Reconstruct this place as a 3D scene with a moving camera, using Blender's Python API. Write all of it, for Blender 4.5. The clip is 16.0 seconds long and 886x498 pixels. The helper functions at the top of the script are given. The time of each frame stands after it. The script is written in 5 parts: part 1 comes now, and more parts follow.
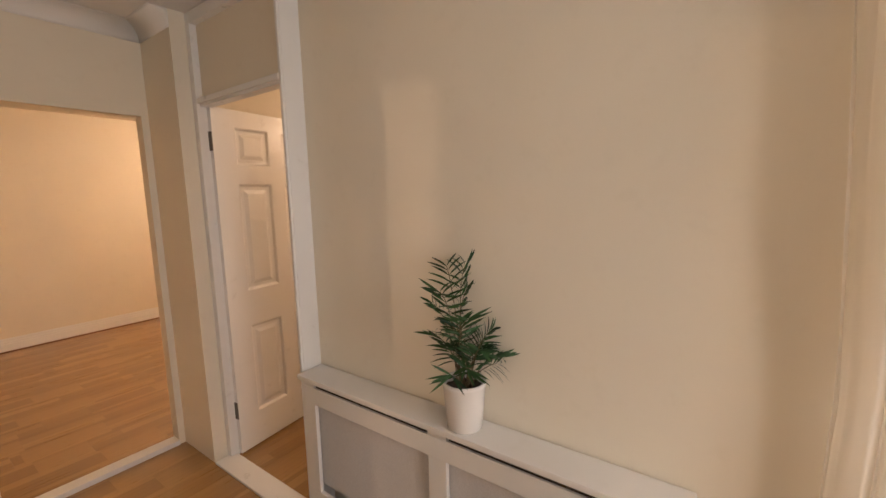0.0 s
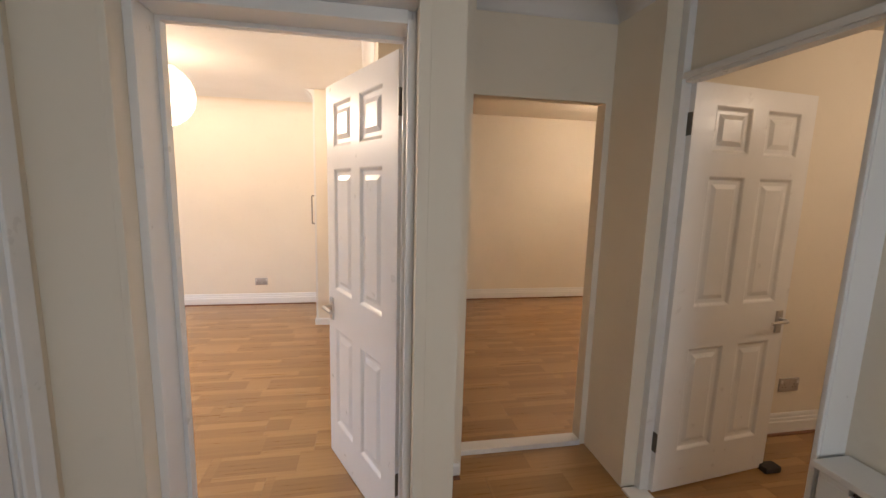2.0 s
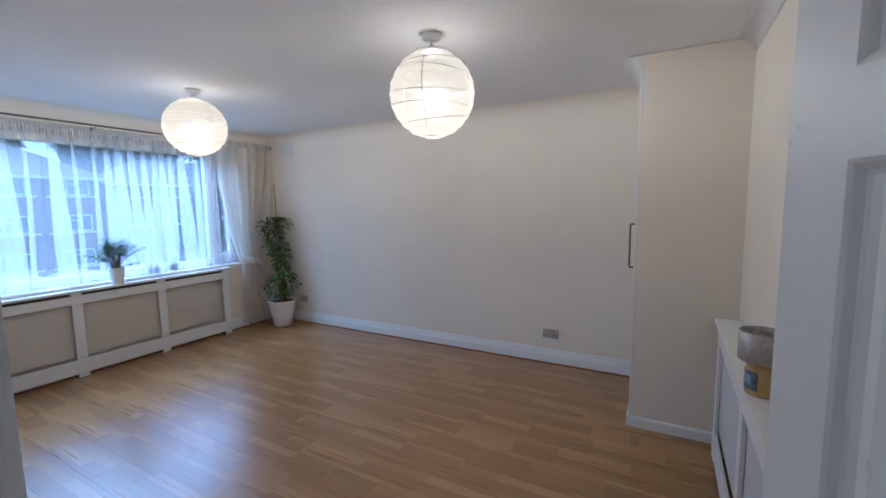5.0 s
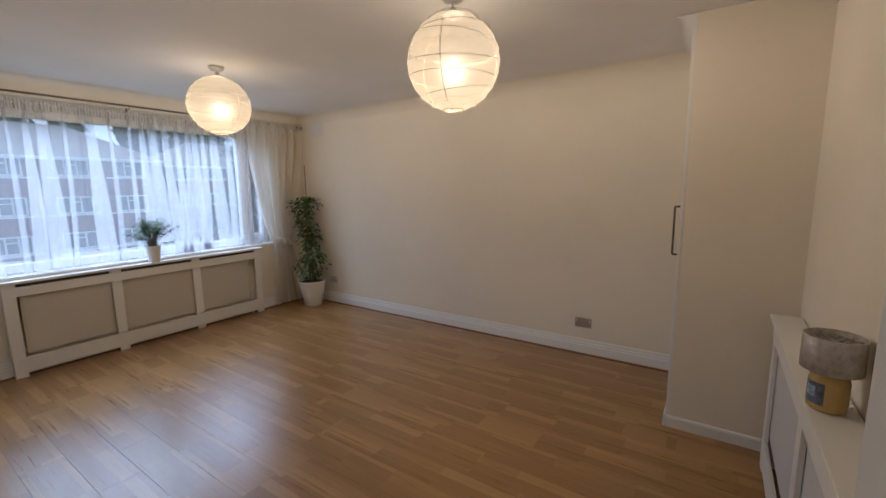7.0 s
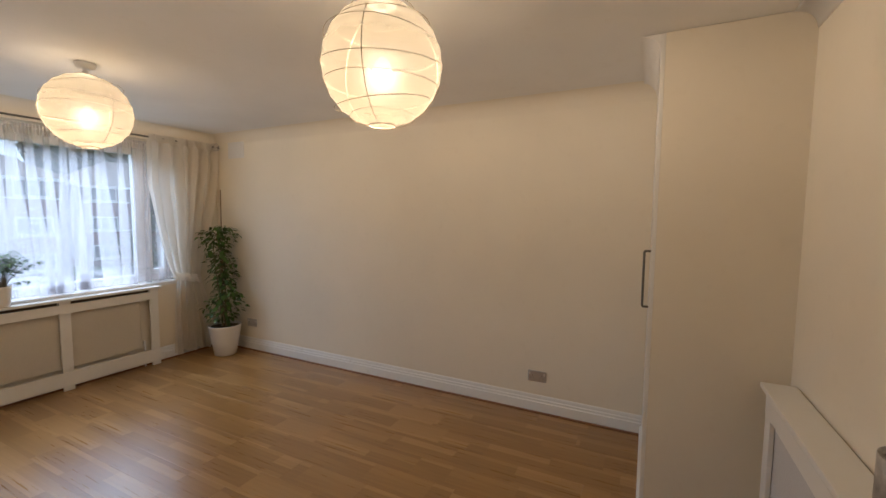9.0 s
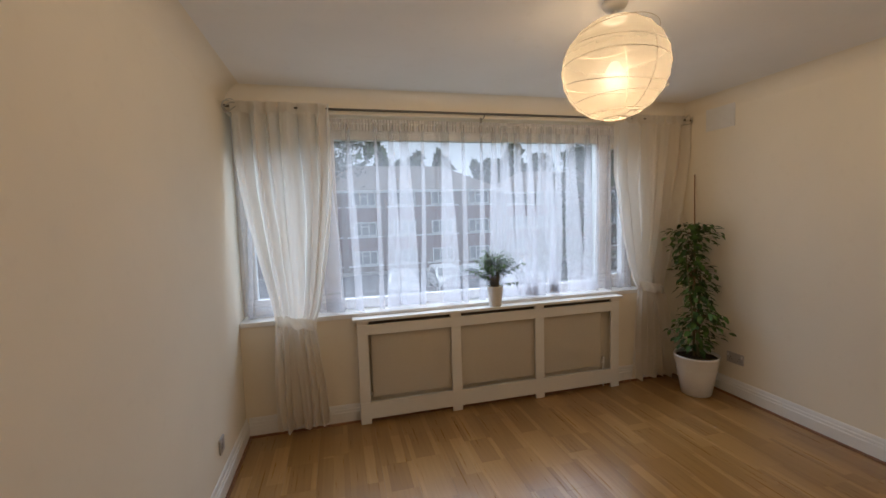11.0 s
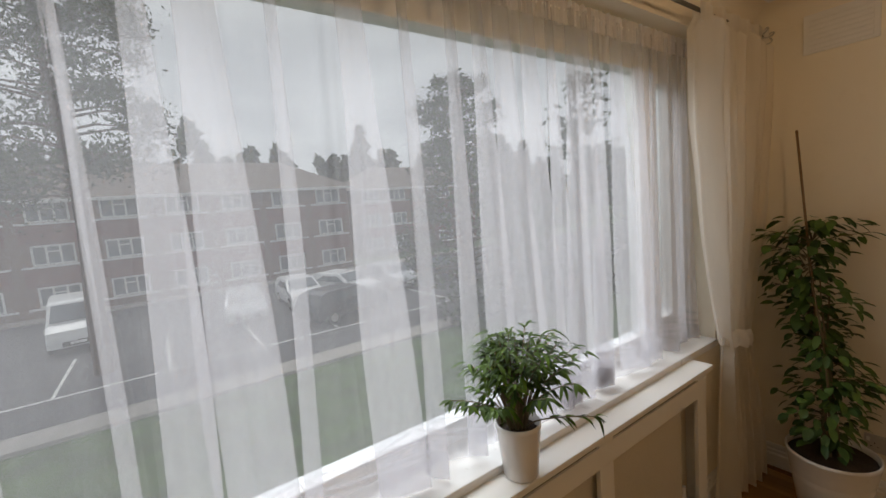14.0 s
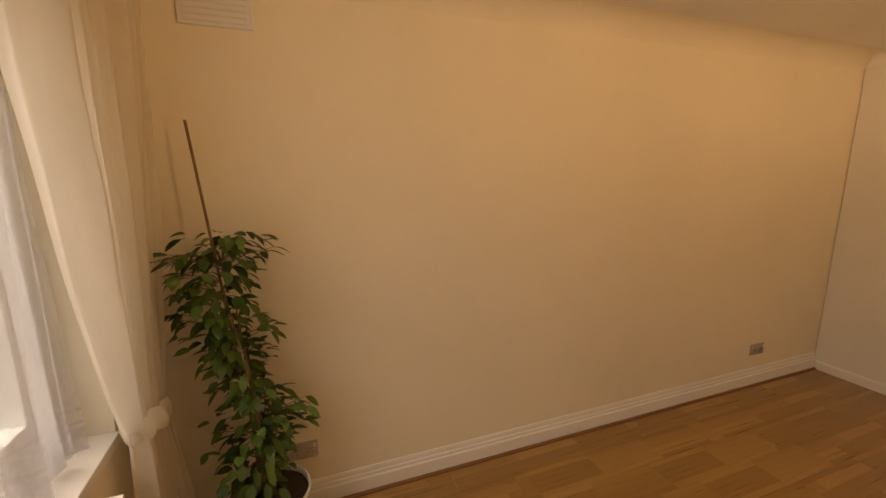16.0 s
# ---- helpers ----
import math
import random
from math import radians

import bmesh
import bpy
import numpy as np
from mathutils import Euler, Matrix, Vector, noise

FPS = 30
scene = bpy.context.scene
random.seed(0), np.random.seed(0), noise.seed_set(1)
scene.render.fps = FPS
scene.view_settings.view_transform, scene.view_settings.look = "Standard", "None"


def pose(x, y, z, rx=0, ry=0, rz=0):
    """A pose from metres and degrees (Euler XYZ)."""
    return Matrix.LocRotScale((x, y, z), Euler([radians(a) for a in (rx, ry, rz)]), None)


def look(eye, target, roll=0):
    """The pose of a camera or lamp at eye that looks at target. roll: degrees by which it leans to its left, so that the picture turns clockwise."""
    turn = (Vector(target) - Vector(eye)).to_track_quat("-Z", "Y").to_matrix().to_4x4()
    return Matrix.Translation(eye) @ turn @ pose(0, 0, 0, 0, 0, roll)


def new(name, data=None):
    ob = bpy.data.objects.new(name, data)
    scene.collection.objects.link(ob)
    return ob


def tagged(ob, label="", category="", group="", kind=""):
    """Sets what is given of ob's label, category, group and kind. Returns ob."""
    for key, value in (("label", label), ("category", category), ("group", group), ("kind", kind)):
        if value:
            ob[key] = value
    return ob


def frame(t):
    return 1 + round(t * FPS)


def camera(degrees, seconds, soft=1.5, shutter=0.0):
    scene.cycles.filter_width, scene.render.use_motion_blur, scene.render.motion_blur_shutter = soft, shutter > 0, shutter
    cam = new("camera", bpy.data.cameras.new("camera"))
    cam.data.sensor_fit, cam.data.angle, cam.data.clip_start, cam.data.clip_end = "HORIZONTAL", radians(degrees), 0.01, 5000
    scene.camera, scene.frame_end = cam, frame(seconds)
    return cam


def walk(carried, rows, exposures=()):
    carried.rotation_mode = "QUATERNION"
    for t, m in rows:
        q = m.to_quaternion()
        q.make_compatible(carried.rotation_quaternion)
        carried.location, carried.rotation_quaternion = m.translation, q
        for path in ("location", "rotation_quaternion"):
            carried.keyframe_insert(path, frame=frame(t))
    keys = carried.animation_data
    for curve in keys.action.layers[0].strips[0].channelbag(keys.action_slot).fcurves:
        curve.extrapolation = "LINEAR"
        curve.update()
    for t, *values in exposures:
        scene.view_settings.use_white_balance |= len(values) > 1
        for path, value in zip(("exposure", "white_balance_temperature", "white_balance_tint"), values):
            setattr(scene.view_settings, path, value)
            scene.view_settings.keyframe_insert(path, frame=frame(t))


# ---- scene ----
cam = camera(94.2, 16.0)
PATH = [
    (0, (0.266, 0.289, 1.512), (-0.889, 1.899, 1.241), -1.3),
    (0.5, (0.144, 0.292, 1.499), (-1.235, 1.713, 1.215), -1.0),
    (1, (0.006, 0.229, 1.508), (-1.604, 1.381, 1.226), 0.1),
    (1.5, (-0.177, 0.083, 1.521), (-1.998, 0.859, 1.239), 1.2),
    (2, (-0.382, 0.004, 1.503), (-2.327, 0.364, 1.209), 1.5),
    (2.5, (-0.636, -0.051, 1.515), (-2.612, -0.082, 1.212), 1.5),
    (3, (-0.931, -0.181, 1.484), (-2.899, -0.409, 1.208), 0.1),
    (3.5, (-1.24, -0.219, 1.511), (-3.186, -0.617, 1.278), -0.5),
    (4, (-1.507, -0.189, 1.546), (-3.387, -0.836, 1.335), -0.5),
    (4.5, (-1.737, -0.274, 1.549), (-3.56, -1.067, 1.328), -0.8),
    (5, (-1.875, -0.346, 1.537), (-3.618, -1.303, 1.321), -0.9),
    (7.5, (-2.103, -0.345, 1.523), (-3.742, -1.45, 1.222), -0.8),
    (8, (-2.194, -0.461, 1.528), (-4.012, -1.229, 1.207), -0.2),
    (8.5, (-2.344, -0.491, 1.519), (-4.239, -1.089, 1.296), 0.7),
    (9, (-2.529, -0.558, 1.559), (-4.314, -1.446, 1.397), 0.5),
    (9.5, (-2.595, -0.837, 1.587), (-4.001, -2.244, 1.372), 0.4),
    (10, (-2.589, -1.237, 1.574), (-3.506, -2.996, 1.32), 0.9),
    (12.5, (-2.726, -3.182, 1.536), (-3.096, -5.146, 1.452), -2.6),
    (13, (-2.732, -3.626, 1.597), (-3.24, -5.555, 1.446), -2.8),
    (13.5, (-2.855, -3.984, 1.58), (-3.612, -5.828, 1.418), -4.1),
    (14, (-3.042, -4.242, 1.617), (-4.178, -5.874, 1.404), -4.8),
    (14.5, (-3.263, -4.537, 1.58), (-4.875, -5.692, 1.318), -4.2),
    (15, (-3.474, -4.691, 1.61), (-5.37, -5.255, 1.316), -3.5),
    (15.5, (-3.686, -4.677, 1.638), (-5.652, -4.669, 1.274), -2.2),
    (16, (-3.816, -4.57, 1.646), (-5.653, -3.875, 1.267), -0.3),
]
LIGHTING = [
    (0.0, 2.9, 5900, 24), (0.5, 2.8, 5700, 22), (1.0, 2.8, 5400, 17), (1.5, 2.55, 5200, 14), (2.0, 2.4, 5000, 14), (2.5, 2.4, 4750, 12), (3.0, 2.3, 4400, 10), (3.5, 2.15, 4100, 10), (4.0, 1.85, 4000, 9), (4.5, 1.4, 3850, 9), (5.0, 0.95, 3850, 8),
    (7.5, 0.65, 5400, 10), (8.0, 0.85, 5900, 10), (8.5, 0.95, 5850, 10), (9.0, 0.8, 5150, 9), (9.5, 0.55, 5050, 9), (10.0, 0.5, 5000, 9), (12.5, 0.15, 6400, 11), (13.0, 0.05, 6400, 11), (13.5, 0.0, 6500, 11), (14.0, -0.05, 6500, 11), (14.5, -0.1, 6550, 12), (15.0, -0.05, 7000, 15), (15.5, 0.0, 7500, 18), (16.0, 0.6, 9200, 20),
]
walk(cam, [(t, look(eye, target, roll)) for t, eye, target, roll in PATH], LIGHTING)

# ---- world and daylight ----
world = bpy.data.worlds.new("world")
scene.world = world
world.use_nodes = True
wn, wl = world.node_tree.nodes, world.node_tree.links
bg = wn["Background"]
sky = wn.new("ShaderNodeTexSky")
sky.sky_type, sky.sun_disc = "NISHITA", False
sky.sun_elevation, sky.sun_rotation = radians(62), radians(190)
cloud_cover = wn.new("ShaderNodeHueSaturation")
cloud_cover.inputs["Saturation"].default_value = 0.22
wl.new(sky.outputs[0], cloud_cover.inputs["Color"])
wtex = wn.new("ShaderNodeTexCoord")
wmap = wn.new("ShaderNodeMapping")
wmap.inputs["Scale"].default_value = (2.0, 2.0, 6.0)
wnoise = wn.new("ShaderNodeTexNoise")
wnoise.inputs["Scale"].default_value, wnoise.inputs["Detail"].default_value = 1.6, 6
wramp = wn.new("ShaderNodeValToRGB")
wramp.color_ramp.elements[0].position, wramp.color_ramp.elements[0].color = 0.3, (0.72, 0.73, 0.75, 1)
wramp.color_ramp.elements[1].position, wramp.color_ramp.elements[1].color = 0.7, (1.1, 1.1, 1.1, 1)
wmix = wn.new("ShaderNodeMix")
wmix.data_type, wmix.blend_type = "RGBA", "MULTIPLY"
wmix.inputs["Factor"].default_value = 1.0
wl.new(wtex.outputs["Generated"], wmap.inputs["Vector"])
wl.new(wmap.outputs[0], wnoise.inputs["Vector"])
wl.new(wnoise.outputs[0], wramp.inputs[0])
haze = wn.new("ShaderNodeMix")
haze.data_type = "RGBA"
haze.inputs["Factor"].default_value = 0.85
haze.inputs[7].default_value = (5.85, 6.0, 6.2, 1)
wl.new(cloud_cover.outputs[0], haze.inputs[6])
wl.new(haze.outputs[2], wmix.inputs[6])
wl.new(wramp.outputs[0], wmix.inputs[7])
wl.new(wmix.outputs[2], bg.inputs["Color"])
bg.inputs["Strength"].default_value = 0.105
sun = new("sun", bpy.data.lights.new("sun", "SUN"))
sun.data.energy, sun.data.angle, sun.data.color = 1.35, radians(40), (1.0, 0.98, 0.95)
sun.matrix_world = look((-1, -10.5, 20), (-4, 0, 0))


def lamp_point(name, place, energy, colour, radius):
    ob = new(name, bpy.data.lights.new(name, "POINT"))
    ob.data.energy, ob.data.color, ob.data.shadow_soft_size = energy, colour, radius
    ob.location = place
    return ob


WARM = (1.0, 0.67, 0.36)
LAMP_1, LAMP_2 = (-3.90, -1.51, 2.135), (-3.85, -3.62, 2.165)
BULB_POWER = 108.0
lamp_point("lantern_bulb_light", (LAMP_1[0], LAMP_1[1], LAMP_1[2] - 0.036), BULB_POWER, WARM, 0.045)
lamp_point("lantern_bulb_light", (LAMP_2[0], LAMP_2[1], LAMP_2[2] - 0.036), BULB_POWER, WARM, 0.045)
lamp_point("bedroom_bulb_light", (-4.3, 2.9, 2.1), 7.5, WARM, 0.05)
lamp_point("side_room_bulb_light", (-1.2, 2.9, 2.1), 3.8, WARM, 0.05)


def sky_lamp(name, place, target, width, height, energy, colour=(0.93, 0.97, 1.0)):
    """Stands in for the open sky's light at a window."""
    ob = new(name, bpy.data.lights.new(name, "AREA"))
    ob.data.shape, ob.data.size, ob.data.size_y, ob.data.energy, ob.data.color = "RECTANGLE", width, height, energy, colour
    ob.matrix_world = look(place, target)


sky_lamp("living_window_sky", (-4.2, -7.3, 3.7), (-3.7, -2.6, 0.5), 5.4, 2.6, 185.0, (0.90, 0.96, 1.0))
# lamp at the unseen hall window, coloured warm to yellow the hall
sky_lamp("hall_window_sky", (1.86, 0.60, 1.5), (-1.0, 0.0, 1.3), 1.05, 0.98, 4.0, (1.0, 0.90, 0.73))


# ---- materials ----
def material(name):
    m = bpy.data.materials.new(name)
    m.use_nodes = True
    return m, m.node_tree.nodes, m.node_tree.links, m.node_tree.nodes["Principled BSDF"]


def coords(n, l, scale=(1, 1, 1), source="Object"):
    tc, mp = n.new("ShaderNodeTexCoord"), n.new("ShaderNodeMapping")
    mp.inputs["Scale"].default_value = scale
    l.new(tc.outputs[source], mp.inputs["Vector"])
    return mp.outputs[0]


def noise_tex(n, l, vec, scale, detail=4, rough=0.55):
    t = n.new("ShaderNodeTexNoise")
    t.inputs["Scale"].default_value, t.inputs["Detail"].default_value, t.inputs["Roughness"].default_value = scale, detail, rough
    l.new(vec, t.inputs["Vector"])
    return t.outputs[0]


def ramp(n, l, fac, stops):
    r = n.new("ShaderNodeValToRGB")
    e = r.color_ramp.elements
    while len(e) < len(stops):
        e.new(0.5)
    for k, (p, c) in zip(e, stops):
        k.position, k.color = p, (*c, 1) if len(c) == 3 else c
    l.new(fac, r.inputs[0])
    return r.outputs[0]


def blend(n, l, a, b, fac, mode="MIX"):
    m = n.new("ShaderNodeMix")
    m.data_type, m.blend_type = "RGBA", mode
    for sock, v in ((m.inputs[0], fac), (m.inputs[6], a), (m.inputs[7], b)):
        if isinstance(v, (int, float)):
            sock.default_value = v
        elif isinstance(v, tuple):
            sock.default_value = (*v, 1)
        else:
            l.new(v, sock)
    return m.outputs[2]


def bump(n, l, height, strength, distance, p):
    b = n.new("ShaderNodeBump")
    b.inputs["Strength"].default_value, b.inputs["Distance"].default_value = strength, distance
    l.new(height, b.inputs["Height"])
    l.new(b.outputs[0], p.inputs["Normal"])


def shade(c, k):
    return tuple(min(1.0, v * k) for v in c)


def painted(name, colour, rough=0.6, fine=180.0, depth=0.0006, vary=0.06, gloss=0.35):
    """Paint on plaster or wood: faint roller texture, slow tone changes and a few scuffs."""
    m, n, l, p = material(name)
    v = coords(n, l)
    slow = noise_tex(n, l, v, 0.9, 3)
    mid = noise_tex(n, l, v, 14.0, 5)
    c = ramp(n, l, slow, [(0.3, shade(colour, 1 - vary)), (0.7, shade(colour, 1 + vary * 0.5))])
    scuff = ramp(n, l, mid, [(0.30, (0.93, 0.92, 0.90)), (0.42, (1, 1, 1))])
    l.new(blend(n, l, c, scuff, 0.3, "MULTIPLY"), p.inputs["Base Color"])
    l.new(ramp(n, l, mid, [(0.2, (rough - 0.08,) * 3), (0.8, (rough + 0.1,) * 3)]), p.inputs["Roughness"])
    p.inputs["Specular IOR Level"].default_value = gloss
    bump(n, l, noise_tex(n, l, v, fine, 3), 0.25, depth, p)
    return m


def plain(name, colour, rough=0.5, metal=0.0, grain=60.0, vary=0.12):
    m, n, l, p = material(name)
    v = coords(n, l)
    t = noise_tex(n, l, v, grain, 4)
    l.new(ramp(n, l, t, [(0.3, shade(colour, 1 - vary)), (0.7, shade(colour, 1 + vary))]), p.inputs["Base Color"])
    p.inputs["Roughness"].default_value, p.inputs["Metallic"].default_value = rough, metal
    bump(n, l, t, 0.15, 0.0005, p)
    return m


def laminate():
    """Oak-effect boards printed as three narrow strips, with staggered strip ends."""
    m, n, l, p = material("oak_laminate")
    tc, info = n.new("ShaderNodeTexCoord"), n.new("ShaderNodeObjectInfo")
    add = n.new("ShaderNodeVectorMath")
    add.operation = "ADD"
    scat = n.new("ShaderNodeVectorMath")
    scat.operation = "SCALE"
    scat.inputs[0].default_value = (0.0, 3.7, 0.0)
    l.new(info.outputs["Random"], scat.inputs["Scale"])
    l.new(tc.outputs["Object"], add.inputs[0])
    l.new(scat.outputs[0], add.inputs[1])
    turn = n.new("ShaderNodeMapping")
    turn.inputs["Rotation"].default_value = (0, 0, radians(90))
    l.new(add.outputs[0], turn.inputs["Vector"])
    brick = n.new("ShaderNodeTexBrick")
    brick.offset, brick.offset_frequency = 0.37, 1
    for key, val in (("Scale", 1.0), ("Mortar Size", 0.0003), ("Brick Width", 0.41), ("Row Height", 0.064), ("Bias", 0.0)):
        brick.inputs[key].default_value = val
    brick.inputs["Color1"].default_value, brick.inputs["Color2"].default_value = (0.0, 0.0, 0.0, 1), (1, 1, 1, 1)
    brick.inputs["Mortar"].default_value = (0.1, 0.1, 0.1, 1)
    l.new(turn.outputs[0], brick.inputs["Vector"])
    strip = ramp(n, l, brick.outputs["Color"], [(0.0, (0.292, 0.160, 0.045)), (0.5, (0.328, 0.184, 0.053)), (0.8, (0.370, 0.213, 0.066)), (1.0, (0.440, 0.265, 0.092))])
    mp = n.new("ShaderNodeMapping")
    mp.inputs["Scale"].default_value = (60, 2.2, 30)
    l.new(add.outputs[0], mp.inputs["Vector"])
    grain = noise_tex(n, l, mp.outputs[0], 1.0, 6, 0.6)
    mp2 = n.new("ShaderNodeMapping")
    mp2.inputs["Scale"].default_value = (9, 0.9, 9)
    l.new(add.outputs[0], mp2.inputs["Vector"])
    cathedral = noise_tex(n, l, mp2.outputs[0], 1.0, 3)
    c = blend(n, l, strip, ramp(n, l, grain, [(0.3, (0.88, 0.84, 0.79)), (0.65, (1.04, 1.03, 1.01))]), 1.0, "MULTIPLY")
    c = blend(n, l, c, ramp(n, l, cathedral, [(0.35, (0.93, 0.91, 0.88)), (0.65, (1.03, 1.03, 1.03))]), 1.0, "MULTIPLY")
    l.new(c, p.inputs["Base Color"])
    l.new(ramp(n, l, grain, [(0.2, (0.24,) * 3), (0.8, (0.36,) * 3)]), p.inputs["Roughness"])
    p.inputs["Coat Weight"].default_value, p.inputs["Coat Roughness"].default_value = 0.55, 0.25
    bump(n, l, grain, 0.10, 0.0005, p)
    return m


def cloth(name, colour, clear, weave=900.0, through_share=0.55):
    """Voile: a share of the light passes straight through, some is scattered through, some back."""
    m, n, l, p = material(name)
    out = n["Material Output"]
    n.remove(p)
    v = coords(n, l)
    t = noise_tex(n, l, coords(n, l, (6, 6, 0.6)), 3.0, 4)
    c = ramp(n, l, t, [(0.3, shade(colour, 0.93)), (0.7, colour)])
    d, tr, clr = n.new("ShaderNodeBsdfDiffuse"), n.new("ShaderNodeBsdfTranslucent"), n.new("ShaderNodeBsdfTransparent")
    l.new(c, d.inputs[0])
    l.new(c, tr.inputs[0])
    m1, m2 = n.new("ShaderNodeMixShader"), n.new("ShaderNodeMixShader")
    m1.inputs[0].default_value = through_share
    l.new(d.outputs[0], m1.inputs[1])
    l.new(tr.outputs[0], m1.inputs[2])
    l.new(ramp(n, l, noise_tex(n, l, v, weave, 2), [(0.3, (clear - 0.025,) * 3), (0.7, (clear + 0.025,) * 3)]), m2.inputs[0])
    l.new(m1.outputs[0], m2.inputs[1])
    l.new(clr.outputs[0], m2.inputs[2])
    l.new(m2.outputs[0], out.inputs[0])
    return m


def glass_mat(name="window_glass", tint=(0.96, 0.975, 0.97)):
    m, n, l, p = material(name)
    out = n["Material Output"]
    n.remove(p)
    clr, gl, mx, lw = n.new("ShaderNodeBsdfTransparent"), n.new("ShaderNodeBsdfGlossy"), n.new("ShaderNodeMixShader"), n.new("ShaderNodeLayerWeight")
    lw.inputs[0].default_value = 0.5
    gl.inputs["Roughness"].default_value = 0.02
    clr.inputs[0].default_value = (*tint, 1)
    l.new(ramp(n, l, lw.outputs["Facing"], [(0.0, (0.0006,) * 3), (0.6, (0.004,) * 3), (0.85, (0.06,) * 3), (1.0, (0.4,) * 3)]), mx.inputs[0])
    l.new(clr.outputs[0], mx.inputs[1])
    l.new(gl.outputs[0], mx.inputs[2])
    l.new(mx.outputs[0], out.inputs[0])
    return m


def paper_mat():
    """Rice paper lit from inside: added emission makes it glow warmly, and a little of the bulb shows through."""
    m, n, l, p = material("rice_paper")
    out = n["Material Output"]
    n.remove(p)
    t = noise_tex(n, l, coords(n, l), 30.0, 5)
    c = ramp(n, l, t, [(0.3, (0.014, 0.0115, 0.0075)), (0.7, (0.018, 0.015, 0.010))])
    d, tr, clr, em = n.new("ShaderNodeBsdfDiffuse"), n.new("ShaderNodeBsdfTranslucent"), n.new("ShaderNodeBsdfTransparent"), n.new("ShaderNodeEmission")
    l.new(c, d.inputs[0])
    l.new(c, tr.inputs[0])
    em.inputs[0].default_value, em.inputs[1].default_value = (1.0, 0.74, 0.43, 1), 0.17
    m1, m2, ad = n.new("ShaderNodeMixShader"), n.new("ShaderNodeMixShader"), n.new("ShaderNodeAddShader")
    m1.inputs[0].default_value = 0.6
    height = n.new("ShaderNodeSeparateXYZ")
    tc = n.new("ShaderNodeTexCoord")
    l.new(tc.outputs["Generated"], height.inputs[0])
    # clear at mid-height, dense towards both rings to hold light off ceiling and floor
    l.new(ramp(n, l, height.outputs["Z"], [(0.0, (0.03,) * 3), (0.2, (0.08,) * 3), (0.4, (0.18,) * 3), (0.5, (0.18,) * 3), (0.57, (0.05,) * 3), (0.75, (0.02,) * 3), (1.0, (0.01,) * 3)]), m2.inputs[0])
    l.new(d.outputs[0], m1.inputs[1])
    l.new(tr.outputs[0], m1.inputs[2])
    l.new(m1.outputs[0], m2.inputs[1])
    l.new(clr.outputs[0], m2.inputs[2])
    soft, m3 = n.new("ShaderNodeBsdfRefraction"), n.new("ShaderNodeMixShader")
    soft.inputs["Roughness"].default_value, soft.inputs["IOR"].default_value = 0.9, 1.3
    m3.inputs[0].default_value = 0.0012
    l.new(m2.outputs[0], m3.inputs[1])
    l.new(soft.outputs[0], m3.inputs[2])
    l.new(m3.outputs[0], ad.inputs[0])
    l.new(em.outputs[0], ad.inputs[1])
    l.new(ad.outputs[0], out.inputs[0])
    return m


def bulb_mat():
    """Clear bulb: most light passes, the filament glow is spread over it."""
    m, n, l, p = material("lit_bulb")
    out = n["Material Output"]
    n.remove(p)
    clr, em, ad = n.new("ShaderNodeBsdfTransparent"), n.new("ShaderNodeEmission"), n.new("ShaderNodeAddShader")
    em.inputs[0].default_value, em.inputs[1].default_value = (1.0, 0.78, 0.48, 1), 0.15
    l.new(clr.outputs[0], ad.inputs[0])
    l.new(em.outputs[0], ad.inputs[1])
    l.new(ad.outputs[0], out.inputs[0])
    return m


def leaf_mat(name, dark, light):
    m, n, l, p = material(name)
    g = n.new("ShaderNodeNewGeometry")
    t = noise_tex(n, l, coords(n, l), 25.0, 3)
    c = ramp(n, l, g.outputs["Random Per Island"], [(0.0, dark), (0.6, light), (1.0, shade(light, 1.35))])
    l.new(blend(n, l, c, ramp(n, l, t, [(0.3, (0.75, 0.75, 0.7)), (0.7, (1.1, 1.1, 1.0))]), 1.0, "MULTIPLY"), p.inputs["Base Color"])
    p.inputs["Roughness"].default_value = 0.5
    p.inputs["Specular IOR Level"].default_value = 0.3
    return m


WALL = painted("cream_wall_paint", (0.80, 0.74, 0.62), 0.75)
CEIL = painted("white_ceiling_paint", (0.82, 0.81, 0.79), 0.85)
GLOSS = painted("white_gloss_paint", (0.80, 0.80, 0.79), 0.32, 240.0, 0.0004, 0.03, 0.5)
SATIN = painted("white_satin_paint", (0.79, 0.78, 0.75), 0.45, 240.0, 0.0004, 0.04, 0.45)
OAK = laminate()
SUBFLOOR = plain("dark_floor_joint", (0.10, 0.055, 0.025), 0.8)
BEAD = plain("brown_floor_beading", (0.20, 0.09, 0.04), 0.5)
STEEL = plain("brushed_steel", (0.55, 0.54, 0.52), 0.32, 1.0, 200.0, 0.05)
DARKSTEEL = plain("dull_hinge_steel", (0.16, 0.15, 0.13), 0.45, 0.9, 150.0)
PLASTIC = plain("white_plastic", (0.74, 0.73, 0.71), 0.35, 0.0, 20.0, 0.02)
SOCKETGREY = plain("brushed_socket_plate", (0.50, 0.48, 0.47), 0.38, 0.6, 200.0, 0.05)
UPVC = plain("white_window_plastic", (0.80, 0.81, 0.82), 0.3, 0.0, 8.0, 0.02)
NET = cloth("white_net_voile", (0.91, 0.90, 0.94), 0.735, 900.0, 0.74)
NETHEAD = cloth("gathered_net_heading", (0.86, 0.83, 0.83), 0.30, 900.0, 0.5)
